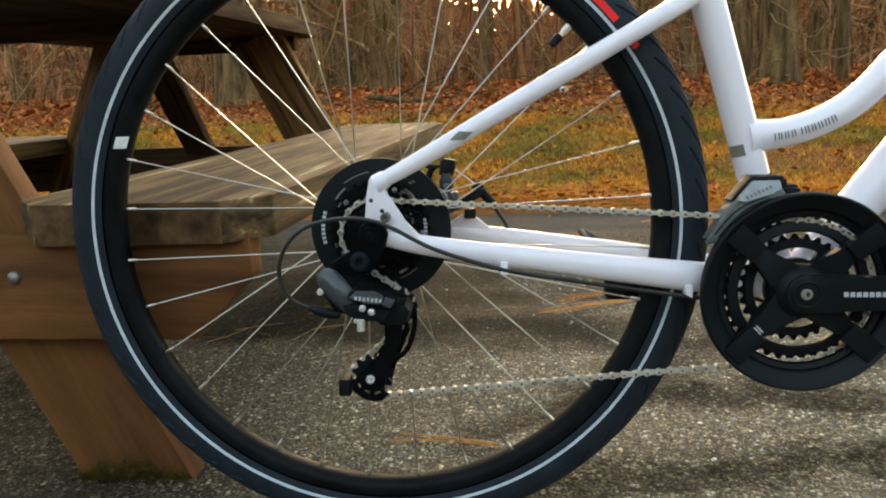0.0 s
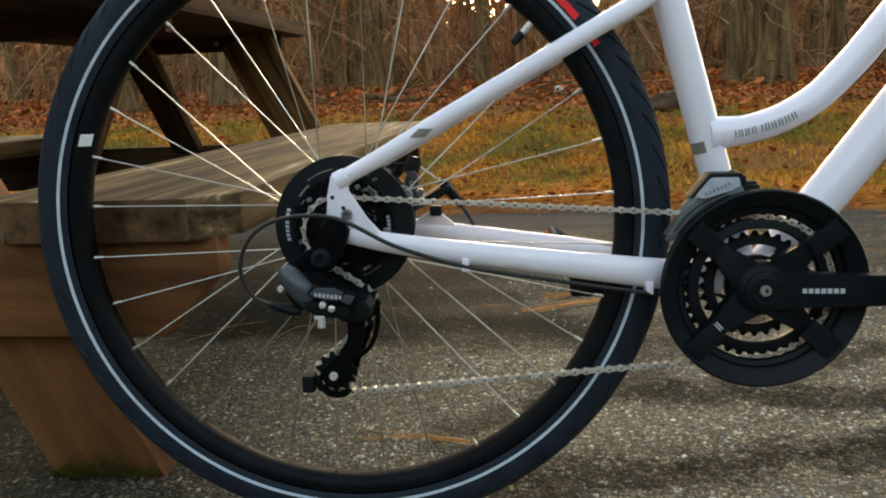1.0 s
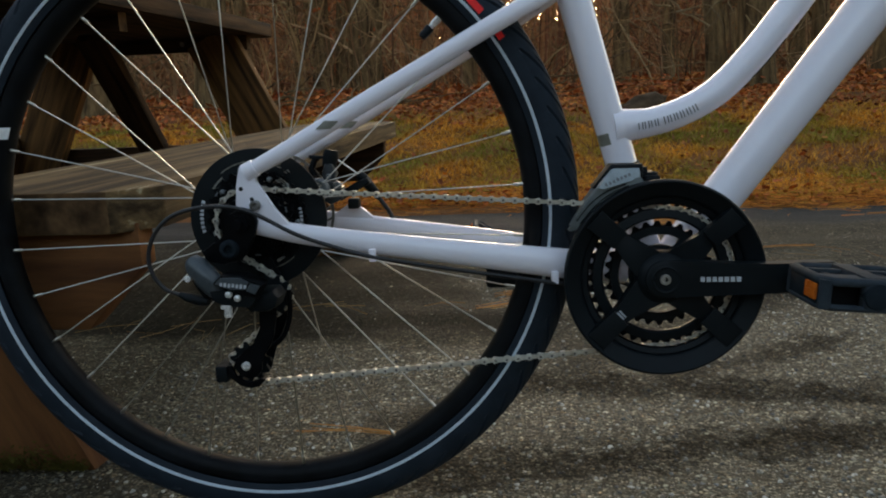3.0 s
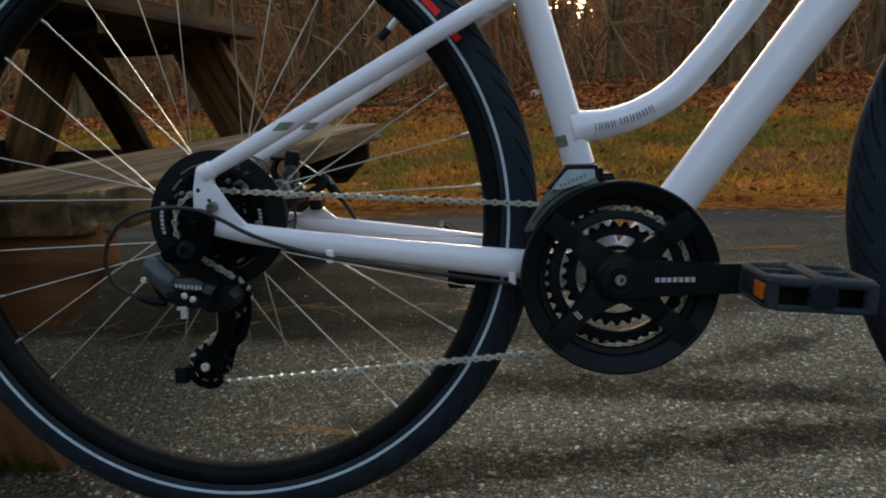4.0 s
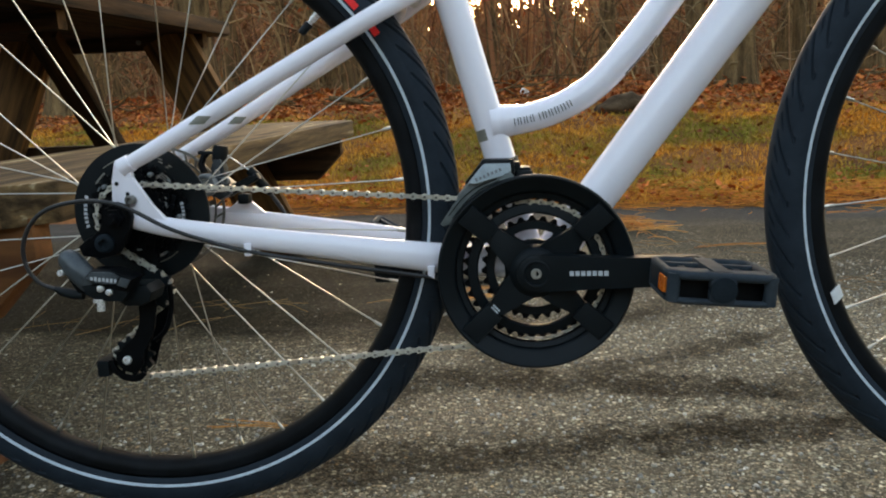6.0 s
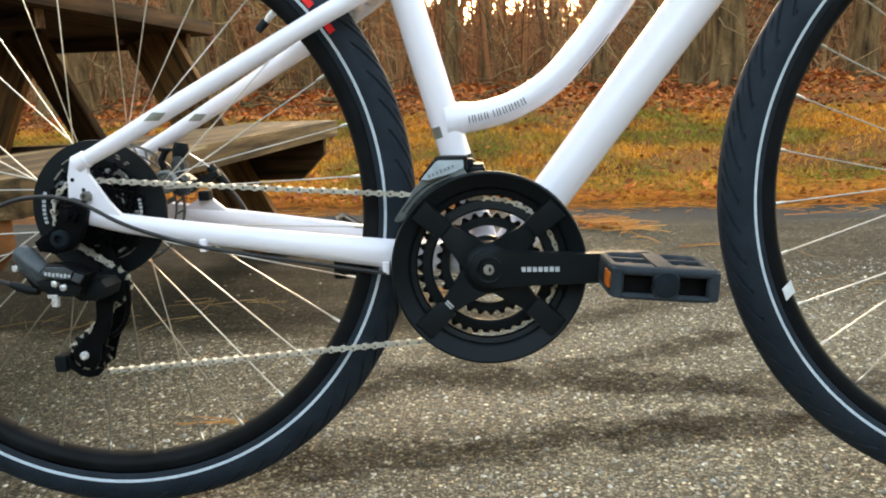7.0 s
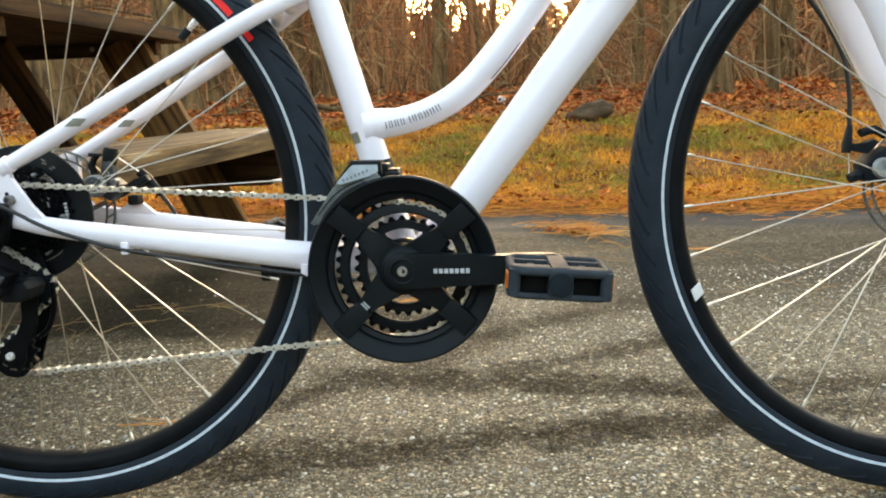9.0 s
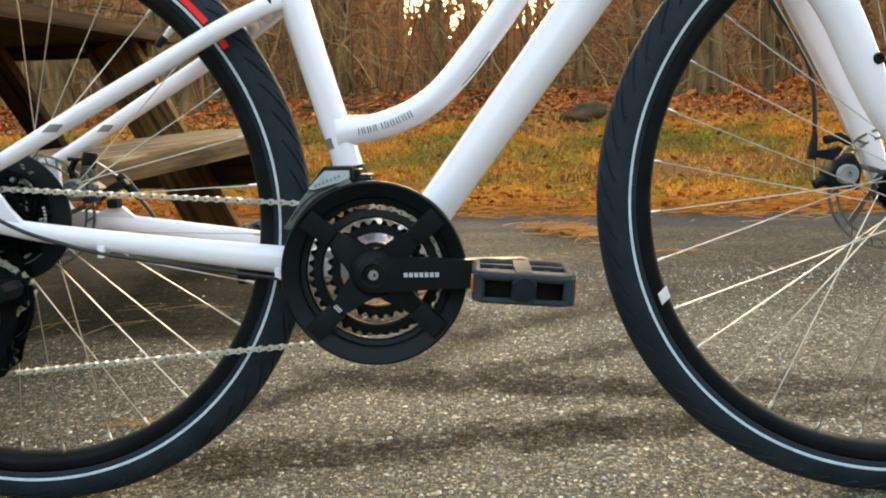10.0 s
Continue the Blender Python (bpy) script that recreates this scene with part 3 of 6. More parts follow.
def wheel(name, label, at, phase, chip_angle, flange_near, flange_far, swap):
    rim = part(name, rim_bm(), RIMBLACK, bicycle, label, at)
    part("tyre", TYRE, RUBBER, rim, "black slick tyre with slanted sipes")
    for s in (-1, 1):
        part("reflective_stripe", lathe(B(), [(0.3356, s * 0.0201), (0.3358, s * 0.0208), (0.3388, s * 0.0215), (0.3390, s * 0.0208)],
                                        (0, 0, 0), 144), STRIPE, rim, "pale blue-grey reflective band")
    # spokes, three-cross on two flanges, one nipple each
    for k in range(32):
        a = radians(phase + 11.25 * k)
        near = k % 2 == 0
        lead = (k // 2) % 2 == (1 if swap else 0)
        y = flange_near if near else flange_far
        h = a + radians(66 if lead else -66)
        p0 = Vector((0.3105 * math.cos(a), -0.004 if near else 0.004, 0.3105 * math.sin(a)))
        p1 = Vector((0.0225 * math.cos(h), y, 0.0225 * math.sin(h)))
        bm = B()
        tube(bm, [p0, p1], 0.00082, 6)
        d = (p1 - p0).normalized()
        tube(bm, [p0, p0 + d * 0.004, p0 + d * 0.012, p0 + d * 0.013], [0.0021, 0.0021, 0.0018, 0.001], 8)
        part("spoke", bm, SPOKE, rim)
    hub = B()
    lathe(hub, [(0.006, -0.058), (0.009, -0.05), (0.010, flange_near - 0.006), (0.0275, flange_near - 0.002), (0.0275, flange_near + 0.002),
                (0.014, flange_near + 0.006), (0.013, 0), (0.014, flange_far - 0.006), (0.0275, flange_far - 0.002), (0.0275, flange_far + 0.002),
                (0.010, flange_far + 0.006), (0.009, 0.05), (0.006, 0.058)], (0, 0, 0), 48, closed=False)
    part("hub", hub, STEELBLACK, rim)
    ca = radians(chip_angle)
    chip = B()
    m = Matrix.Rotation(-ca, 4, "Y") @ Matrix.Translation((0.3155, -0.0150, 0)) @ Matrix.Rotation(radians(-14), 4, "Z")
    box(chip, (-0.0068, -0.0007, -0.0072), (0.0068, 0.0007, 0.0072), 0.0003)
    for q in chip.verts:
        q.co.z += q.co.x * 0.35
    bmesh.ops.transform(chip, matrix=m, verts=chip.verts[:])
    part("rim_sticker", chip, LITTER, rim, "small white reflective sticker")
    # disc rotor on the far side
    rot = B()
    for r0, r1 in ((0.0730, 0.0762), (0.0630, 0.0655)):
        lathe(rot, [(r1, 0.0497), (r1, 0.0513), (r0, 0.0513), (r0, 0.0497)], (0, 0, 0), 80)
    for k in range(30):
        a = 2 * math.pi * k / 30
        tube(rot, [(0.0645 * math.cos(a), 0.0505, 0.0645 * math.sin(a)), (0.0745 * math.cos(a + 0.1), 0.0505, 0.0745 * math.sin(a + 0.1))], 0.0015, 4)
    for k in range(5):
        a = 2 * math.pi * k / 5 + 0.1
        tube(rot, [(0.0645 * math.cos(a), 0.0505, 0.0645 * math.sin(a)), (0.02 * math.cos(a - 0.8), 0.0505, 0.02 * math.sin(a - 0.8))], 0.0035, 6, flat=0.4)
    lathe(rot, [(0.024, 0.0495), (0.024, 0.0515), (0.012, 0.0515), (0.012, 0.0495)], (0, 0, 0), 32)
    part("brake_rotor", rot, ROTOR, rim, "thin cut-out steel brake disc")
    return rim


rear = wheel("rear_wheel", "black rim with bright steel spokes", Matrix.Translation(HUB_R), 5.6, 159.7, -0.020, 0.030, False)
wheel("front_wheel", "black rim with bright steel spokes", Matrix.Translation(HUB_F) @ Matrix.Rotation(radians(1.6), 4, "Z"),
      2.8, 201.0, -0.034, 0.028, True)

# valve of the rear wheel, with a black cap
va = radians(45.0)
vd = Vector((math.cos(va), 0, math.sin(va)))
part("valve", tube(B(), [vd * 0.312, vd * 0.300, vd * 0.298, vd * 0.293], [0.004, 0.004, 0.003, 0.003], 12), STEEL, rear, "brass-coloured valve stem")
part("valve_cap", tube(B(), [vd * 0.295, vd * 0.294, vd * 0.281, vd * 0.2795], [0.0045, 0.0052, 0.0046, 0.003], 12), BLACK, rear)
# red print on the side of the rear tyre: a row of plain strokes and one solid patch
for i in range(9):
    a = 0.905 + i * 0.028
    part("red_print", lathe(B(), [(0.3415, -0.0211), (0.3415, -0.0219), (0.3485, -0.0219), (0.3485, -0.0211)], (0, 0, 0), 2, True, a, a + 0.018), RED, rear)
for a0, a1 in ((0.69, 0.875), (0.585, 0.63)):
    part("red_print", lathe(B(), [(0.3412, -0.0211), (0.3412, -0.0219), (0.3488, -0.0219), (0.3488, -0.0211)], (0, 0, 0), 8, True, a0, a1), RED, rear)

# ---- frame ----
frame_body = B()
ST0, ST1 = Vector((0.458, 0, 0.292)), Vector((0.3255, 0, 0.76))
tube(frame_body, [ST0, ST0.lerp(ST1, 0.25), ST0.lerp(ST1, 0.5), ST1], [0.0172, 0.0176, 0.0178, 0.0180], 32)
lathe(frame_body, [(0.0205, -0.034), (0.0205, 0.034), (0.017, 0.034), (0.017, -0.034)], (BB[0], 0, BB[1]), 40)
frame_part = part("frame", frame_body, WHITE, bicycle, "glossy white seat tube and bottom bracket shell")

tt = spline([(0.412, 0, 0.4545), (0.450, 0, 0.4585), (0.490, 0, 0.4695), (0.528, 0, 0.4905), (0.562, 0, 0.5235), (0.600, 0, 0.570), (0.665, 0, 0.655), (0.76, 0, 0.765)], 7)
part("top_tube", tube(B(), tt, [0.0165, 0.0160, 0.0158, 0.0160, 0.0165, 0.0165, 0.0165, 0.017], 32, flat=1.05), WHITE, frame_part, "curved white lower top tube")
weld = B()
tube(weld, spline([(0.414, 0, 0.4548), (0.424, 0, 0.4560), (0.434, 0, 0.4573), (0.442, 0, 0.4582), (0.450, 0, 0.4590)], 4), [0.0230, 0.0196, 0.0177, 0.0166, 0.0160], 32, flat=1.0)
part("weld", weld, WHITE, frame_part)
dt0, dt1 = Vector((0.477, 0, 0.297)), Vector((0.879, 0, 0.822))
dtp = [dt0.lerp(dt1, k / 6) for k in range(7)]
part("down_tube", tube(B(), dtp, [0.0230, 0.0236, 0.0245, 0.0255, 0.0262, 0.0265, 0.0265], 40, flat=0.95), WHITE, frame_part, "thick white down tube")
part("head_tube", tube(B(), [(0.875, 0, 0.775), (0.838, 0, 0.885)], 0.024, 32), WHITE, frame_part)
# cable slot edge under the top tube
slot = B()
tube(slot, spline([(0.562, -0.0130, 0.5030), (0.577, -0.0130, 0.5190), (0.596, -0.0130, 0.5425)], 4), 0.0006, 6)
part("cable_guide", slot, BLACK, frame_part, "thin black cable guide")

for s in (-1, 1):
    y = s
    ss = [(0.012, y * 0.066, 0.4225), (0.06, y * 0.064, 0.447), (0.13, y * 0.0590, 0.4855), (0.213, y * 0.0505, 0.5305), (0.29, y * 0.043, 0.5725), (0.335, y * 0.026, 0.597), (0.352, y * 0.010, 0.606)]
    part("seat_stay", tube(B(), spline(ss, 6), [0.0082, 0.0092, 0.0098, 0.0100, 0.0100, 0.0098, 0.0095], 24), WHITE, frame_part)
    cs = [(0.018, y * 0.067, 0.364), (0.06, y * 0.066, 0.3545), (0.12, y * 0.064, 0.3445), (0.20, y * 0.060, 0.3325), (0.28, y * 0.052, 0.320), (0.345, y * 0.0385, 0.309), (0.385, y * 0.028, 0.303), (0.425, y * 0.019, 0.297)]
    part("chainstay", tube(B(), spline(cs, 6), [0.0095, 0.0110, 0.0120, 0.0130, 0.0150, 0.0168, 0.0174, 0.0175], 28, flat=0.75), WHITE, frame_part)
    # grey marks on the stays
    mk = B()
    mc = Vector((0.105, y * 0.0612, 0.4716))
    md, mn = Vector((0.875, -s * 0.075, 0.4835)).normalized(), Vector((-0.4835, 0, 0.875))
    rows = []
    for u in range(5):
        row = []
        for w in range(5):
            fu, fw = u / 4, w / 4
            al = (-0.0152 * (1 - fu) - 0.0012 * fu) * (1 - fw) + (-0.0021 * (1 - fu) + 0.0105 * fu) * fw
            ac = (0.0014 * (1 - fu) - 0.0063 * fu) * (1 - fw) + (0.0045 * (1 - fu) - 0.0037 * fu) * fw
            row.append(mk.verts.new(mc + md * al + mn * ac + Vector((0, -math.sqrt(0.0100 ** 2 - ac * ac), 0))))
        rows.append(row)
    for u in range(4):
        for w in range(4):
            mk.faces.new((rows[u][w], rows[u + 1][w], rows[u + 1][w + 1], rows[u][w + 1]))
    part("stay_decal", mk, GREYDECAL, frame_part, "grey decal on the stay")

bm = B()
tube(bm, spline([(0.309, -0.036, 0.5835), (0.314, -0.012, 0.588), (0.314, 0.012, 0.588), (0.309, 0.036, 0.5835)], 4), 0.0085, 18)
tube(bm, [(0.330, -0.020, 0.597), (0.330, 0.020, 0.597)], 0.0090, 18)
part("stay_bridge", bm, WHITE, frame_part, "white bridge between the stays")
part("eyelet", bolt(B(), (0.345, 0.6035), 0.0042, -0.0290, -0.018, False), BLACK, frame_part)

# dropouts
drop = B()
plate(drop, [(0.016, 0.432), (0.004, 0.428), (0.000, 0.408), (-0.003, 0.383), (0.010, 0.379), (0.022, 0.380), (0.020, 0.372), (0.013, 0.356), (0.048, 0.350), (0.060, 0.361), (0.040, 0.383), (0.020, 0.411), (0.024, 0.425)],
      -0.0715, -0.0645, 0.0022)
part("dropout", drop, WHITE, frame_part, "white welded dropout plate")
collar = B()
tube(collar, [(0.0105, -0.0672, 0.4215), (0.0215, -0.0668, 0.4275)], [0.0105, 0.0096], 24)
part("weld", collar, WHITE, frame_part)
drop2 = B()
plate(drop2, [(0.016, 0.436), (-0.006, 0.428), (-0.012, 0.355), (0.02, 0.345), (0.075, 0.342), (0.125, 0.343), (0.132, 0.351), (0.108, 0.372), (0.098, 0.374), (0.080, 0.358), (0.045, 0.364), (0.03, 0.385), (0.034, 0.43)],
      0.058, 0.066, 0.0025)
part("dropout", drop2, WHITE, frame_part, "white dropout with brake tab")
for c in ((0.0052, 0.405), (0.0165, 0.3935)):
    part("eyelet", bolt(B(), c, 0.0024, -0.0720, -0.07, False), BLACK, frame_part)

# grey ring on the seat tube and the dark lettering strokes on the top tube
ring = B()
rc = Vector((0.4148, 0, 0.4447))
rd = (ST1 - ST0).normalized()
tube(ring, [rc - rd * 0.0065, rc + rd * 0.0065], 0.01778, 32)
bmesh.ops.delete(ring, geom=[v for v in ring.verts if v.co.x > rc.x - 0.002 or v.co.y > 0.008], context="VERTS")
part("tube_decal", ring, GREYDECAL, frame_part, "grey rectangular decal")
BARS = [4, 4, 4, 0, 4, 4, 4, 4, 4, 0]


def strokes(bm, kind, m, w, h, t):
    """Plain upright strokes and caps that stand in for one printed character."""
    def bar(x0, z0, x1, z1):
        n_ = 4 if z1 - z0 > 0.5 else 1
        for q in range(n_):
            box(bm, (x0 * w, -0.0002, (z0 + (z1 - z0) * q / n_) * h), (x1 * w, 0.0002, (z0 + (z1 - z0) * (q + 1) / n_) * h), 0, m)
    k = t / w
    g = t / h
    bar(0, 0, k, 1)
    if kind & 1:
        bar(0, 1 - g, 1, 1)
    if kind & 2:
        bar(0, 0, 1, g)
    if kind & 4:
        bar(1 - k, 0.0, 1, 1)


for i, g in enumerate(BARS):
    t = 0.0
    x = 0.4400 + i * 0.00705
    z = float(np.interp(x, [p.x for p in tt], [p.z for p in tt]))
    z2 = float(np.interp(x + 0.006, [p.x for p in tt], [p.z for p in tt]))
    ang = math.atan2(z2 - z, 0.006)
    bm = B()
    strokes(bm, g, Matrix.Translation((x, 0, z - 0.0056)) @ Matrix.Rotation(-ang, 4, "Y"), 0.0052, 0.0080, 0.0011)
    for q in bm.verts:
        zc = float(np.interp(q.co.x, [p.x for p in tt], [p.z for p in tt]))
        dz = (q.co.z - zc) * math.cos(ang)
        q.co.y += -1.05 * math.sqrt(max(0, 0.0162 ** 2 - dz * dz)) - 0.0003
    part("lettering", bm, DECALDARK, frame_part)

# cable clips under the chainstay
for x, z in ((0.145, 0.3275), (0.343, 0.2935)):
    bm = B()
    box(bm, (x - 0.004, -0.074 + (x - 0.145) * 0.10, z - 0.006), (x + 0.004, -0.058 + (x - 0.145) * 0.10, z + 0.008), 0.0015)
    part("cable_clip", bm, WHITE, frame_part, "small white cable clip")

# ---- front fork ----
fork = B()
for y in (-1,):
    leg = [(0.872, y * 0.045, 0.70), (0.935, y * 0.056, 0.612), (0.966, y * 0.060, 0.565), (0.996, y * 0.062, 0.500), (1.022, y * 0.062, 0.452), (1.060, y * 0.061, 0.405), (1.086, y * 0.060, 0.372)]
    tube(fork, spline(leg, 6), [0.021, 0.0212, 0.0205, 0.019, 0.0165, 0.013, 0.011], 28, flat=0.75)
fork_part = part("fork", fork, WHITE, bicycle, "white fork with straight legs")
fork2 = B()
leg = [(0.892, 0.045, 0.72), (0.950, 0.056, 0.636), (0.981, 0.060, 0.585), (1.022, 0.062, 0.510), (1.046, 0.062, 0.464), (1.066, 0.061, 0.412), (1.082, 0.060, 0.372)]
tube(fork2, spline(leg, 6), [0.021, 0.0212, 0.0205, 0.0195, 0.018, 0.0165, 0.014], 28, flat=0.75)
part("fork_leg", fork2, WHITE, fork_part)
crown = B()
tube(crown, spline([(0.872, -0.045, 0.70), (0.872, -0.025, 0.735), (0.874, 0, 0.745), (0.880, 0.025, 0.735), (0.892, 0.045, 0.72)], 5), 0.022, 24)
part("crown", crown, WHITE, fork_part)
boss = B()
bolt(boss, (1.002, 0.5135), 0.0062, -0.0785, -0.068)
part("boss_plug", boss, BLACK, fork_part, "black plug in the fork boss")
band = B()
tube(band, [(0.957, 0.0573, 0.624), (0.9675, 0.0585, 0.607)], 0.0216, 28, flat=0.75)
part("fork_decal", band, GREYDECAL, fork_part)


# ---- disc brake calipers ----
part_of = part


def caliper(name, c, flip, label):
    """Cable disc caliper at (x, z) on the far side of the wheel."""
    cx, cz = c
    small = Matrix.Translation((cx, 0, cz)) @ Matrix.Diagonal((0.82, 1, 0.82, 1)) @ Matrix.Translation((-cx, 0, -cz))

    def part(name_, bm, mat, parent, label_=""):
        bmesh.ops.transform(bm, matrix=small, verts=bm.verts[:])
        return part_of(name_, bm, mat, parent, label_)
    body = B()
    plate(body, [(cx - 0.018, cz - 0.020), (cx + 0.020, cz - 0.024), (cx + 0.024, cz + 0.008), (cx + 0.010, cz + 0.030), (cx - 0.006, cz + 0.022), (cx - 0.022, cz + 0.004)], 0.026, 0.062, 0.004)
    ob = part(name, body, DARK, bicycle, label)
    knob = B()
    lathe(knob, [(0.0148, 0.027), (0.0148, 0.020), (0.0130, 0.018), (0.0045, 0.018), (0.0035, 0.022), (0.0001, 0.022)], (cx, 0, cz), 32, closed=False)
    part("adjuster_knob", knob, FDLIGHT, ob, "silver round pad adjuster")
    arm = B()
    plate(arm, [(cx - 0.040, cz + 0.026), (cx - 0.012, cz + 0.020), (cx + 0.004, cz + 0.036), (cx - 0.004, cz + 0.042), (cx - 0.016, cz + 0.034), (cx - 0.042, cz + 0.036)], 0.040, 0.052, 0.002)
    part("lever_arm", arm, DARK, ob)
    mount = B()
    tube(mount, [(cx - 0.022, 0.046, cz + 0.050), (cx - 0.002, 0.046, cz + 0.055), (cx + 0.016, 0.05, cz + 0.046)], [0.0062, 0.0066, 0.006], 14)
    part("mount_bolt", mount, DARK, ob)
    boot = B()
    tube(boot, [(cx - 0.041, 0.046, cz + 0.022), (cx - 0.040, 0.046, cz + 0.036), (cx - 0.037, 0.048, cz + 0.052), (cx - 0.036, 0.049, cz + 0.062)], [0.0066, 0.0068, 0.0052, 0.0036], 14)
    part("cable_boot", boot, BLACK, ob)
    pinch = B()
    tube(pinch, [(cx - 0.038, 0.04, cz - 0.016), (cx - 0.024, 0.04, cz - 0.010)], [0.007, 0.0085], 12)
    bolt(pinch, (cx - 0.034, cz - 0.013), 0.005, 0.03, 0.04)
    part("pinch_bolt", pinch, DARK, ob)
    wire = B()
    tube(wire, [(cx - 0.038, 0.045, cz + 0.03), (cx - 0.037, 0.042, cz - 0.014)], 0.0008, 6)
    part("inner_wire", wire, STEEL, ob)
    return ob


fc = caliper("front_brake_caliper", (1.0225, 0.3855), False, "black cable disc brake caliper")
hose = B()
tube(hose, spline([(0.86, 0.075, 0.76), (0.905, 0.075, 0.665), (0.939, 0.064, 0.598), (0.966, 0.058, 0.556), (0.984, 0.053, 0.517), (0.991, 0.050, 0.478), (0.9930, 0.049, 0.434)], 6), 0.0028, 12)
part("brake_cable", hose, CABLE, fc, "black cable housing")

# rear caliper sits between the left stays
rcal = part("rear_brake_caliper", plate(B(), [(0.064, 0.382), (0.080, 0.374), (0.094, 0.381), (0.093, 0.394), (0.083, 0.402), (0.068, 0.404)], 0.034, 0.066, 0.004), CALGREY, bicycle, "grey cable disc brake caliper")
bm = B()
lathe(bm, [(0.0140, 0.033), (0.0140, 0.026), (0.0122, 0.0235), (0.0085, 0.0235), (0.0080, 0.0245), (0.0035, 0.0245), (0.0030, 0.028), (0.0001, 0.028)], (0.0665, 0, 0.3935), 32, closed=False)
part("adjuster_knob", bm, FDGREY, rcal, "grey round pad adjuster")
bm = B()
plate(bm, [(0.070, 0.402), (0.084, 0.400), (0.087, 0.412), (0.083, 0.424), (0.073, 0.424), (0.069, 0.413)], 0.040, 0.058, 0.004)
part("actuator_arm", bm, CALGREY, rcal)
bm = B()
tube(bm, [(0.060, 0.044, 0.408), (0.056, 0.046, 0.418), (0.060, 0.048, 0.428), (0.066, 0.048, 0.432)], [0.0045, 0.0045, 0.004, 0.003], 12)
part("spring_arm", bm, STEELBLACK, rcal)
bm = B()
bolt(bm, (0.089, 0.3975), 0.0048, 0.030, 0.04)
bolt(bm, (0.078, 0.4085), 0.0034, 0.036, 0.042)
part("clamp_bolt", bm, FDGREY, rcal, "small steel bolts")
bm = B()
tube(bm, [(0.077, 0.05, 0.420), (0.080, 0.05, 0.432), (0.0815, 0.05, 0.440)], [0.0085, 0.0100, 0.0085], 14)
part("mount_bolt", bm, BLACK, rcal)
bm = B()
tube(bm, [(0.054, 0.046, 0.4325), (0.072, 0.046, 0.4315)], [0.0026, 0.0018], 8)
part("pinch_bolt", bm, BLACK, rcal)
bm = B()
plate(bm, [(0.085, 0.387), (0.110, 0.400), (0.124, 0.405), (0.128, 0.398), (0.112, 0.390), (0.090, 0.377)], 0.045, 0.058, 0.003)
part("lever_arm", bm, BLACK, rcal)
bm = B()
tube(bm, [(0.112, 0.058, 0.409), (0.120, 0.059, 0.400), (0.132, 0.060, 0.384), (0.136, 0.061, 0.378)], [0.006, 0.0068, 0.0056, 0.0038], 14)
part("cable_boot", bm, BLACK, rcal)
bm = B()
tube(bm, [(0.083, 0.05, 0.432), (0.114, 0.058, 0.407)], 0.0009, 6)
part("inner_wire", bm, STEEL, rcal)
bm = B()
tube(bm, spline([(0.134, 0.061, 0.381), (0.146, 0.064, 0.362), (0.160, 0.066, 0.338), (0.19, 0.062, 0.318), (0.26, 0.056, 0.304), (0.36, 0.05, 0.292), (0.45, 0.03, 0.262)], 6), 0.0027, 10)
part("brake_cable", bm, CABLE, rcal)
bm = B()
box(bm, (0.098, 0.045, 0.367), (0.1125, 0.062, 0.380), 0.003)
part("adapter", bm, BLACK, rcal)

# ---- cassette and spoke guard ----
CX, CZ = 0.006, 0.367
guard = B()
lathe(guard, [(0.0805, -0.0190), (0.0800, -0.0210), (0.060, -0.0225), (0.050, -0.0225), (0.050, -0.0200), (0.060, -0.0200)], (CX, 0, CZ), 96)
spoke_guard = part("spoke_guard", guard, BLACK, bicycle, "black plastic spoke protector with pale print")
for i in range(8):
    a = 2.80 + i * 0.074
    part("print_stroke", lathe(B(), [(0.0640, -0.0223), (0.0640, -0.0228), (0.0682, -0.0223), (0.0682, -0.0218)], (CX, 0, CZ), 2, True, a, a + 0.050), LETTER, spoke_guard)
for r0, a0, a1, w in ((0.0655, 1.72, 2.20, 0.0010), (0.0600, 2.24, 2.52, 0.0020), (0.0640, 1.07, 1.15, 0.0012), (0.0672, 1.10, 1.18, 0.0012), (0.0625, 0.93, 0.99, 0.0012), (0.0655, 0.90, 0.96, 0.0012), (0.0600, -1.28, -0.86, 0.0010)):
    part("print_line", lathe(B(), [(r0, -0.0223), (r0, -0.0229), (r0 + w, -0.0229), (r0 + w, -0.0222)], (CX, 0, CZ), 12, True, a0, a1), GREYDECAL, spoke_guard)


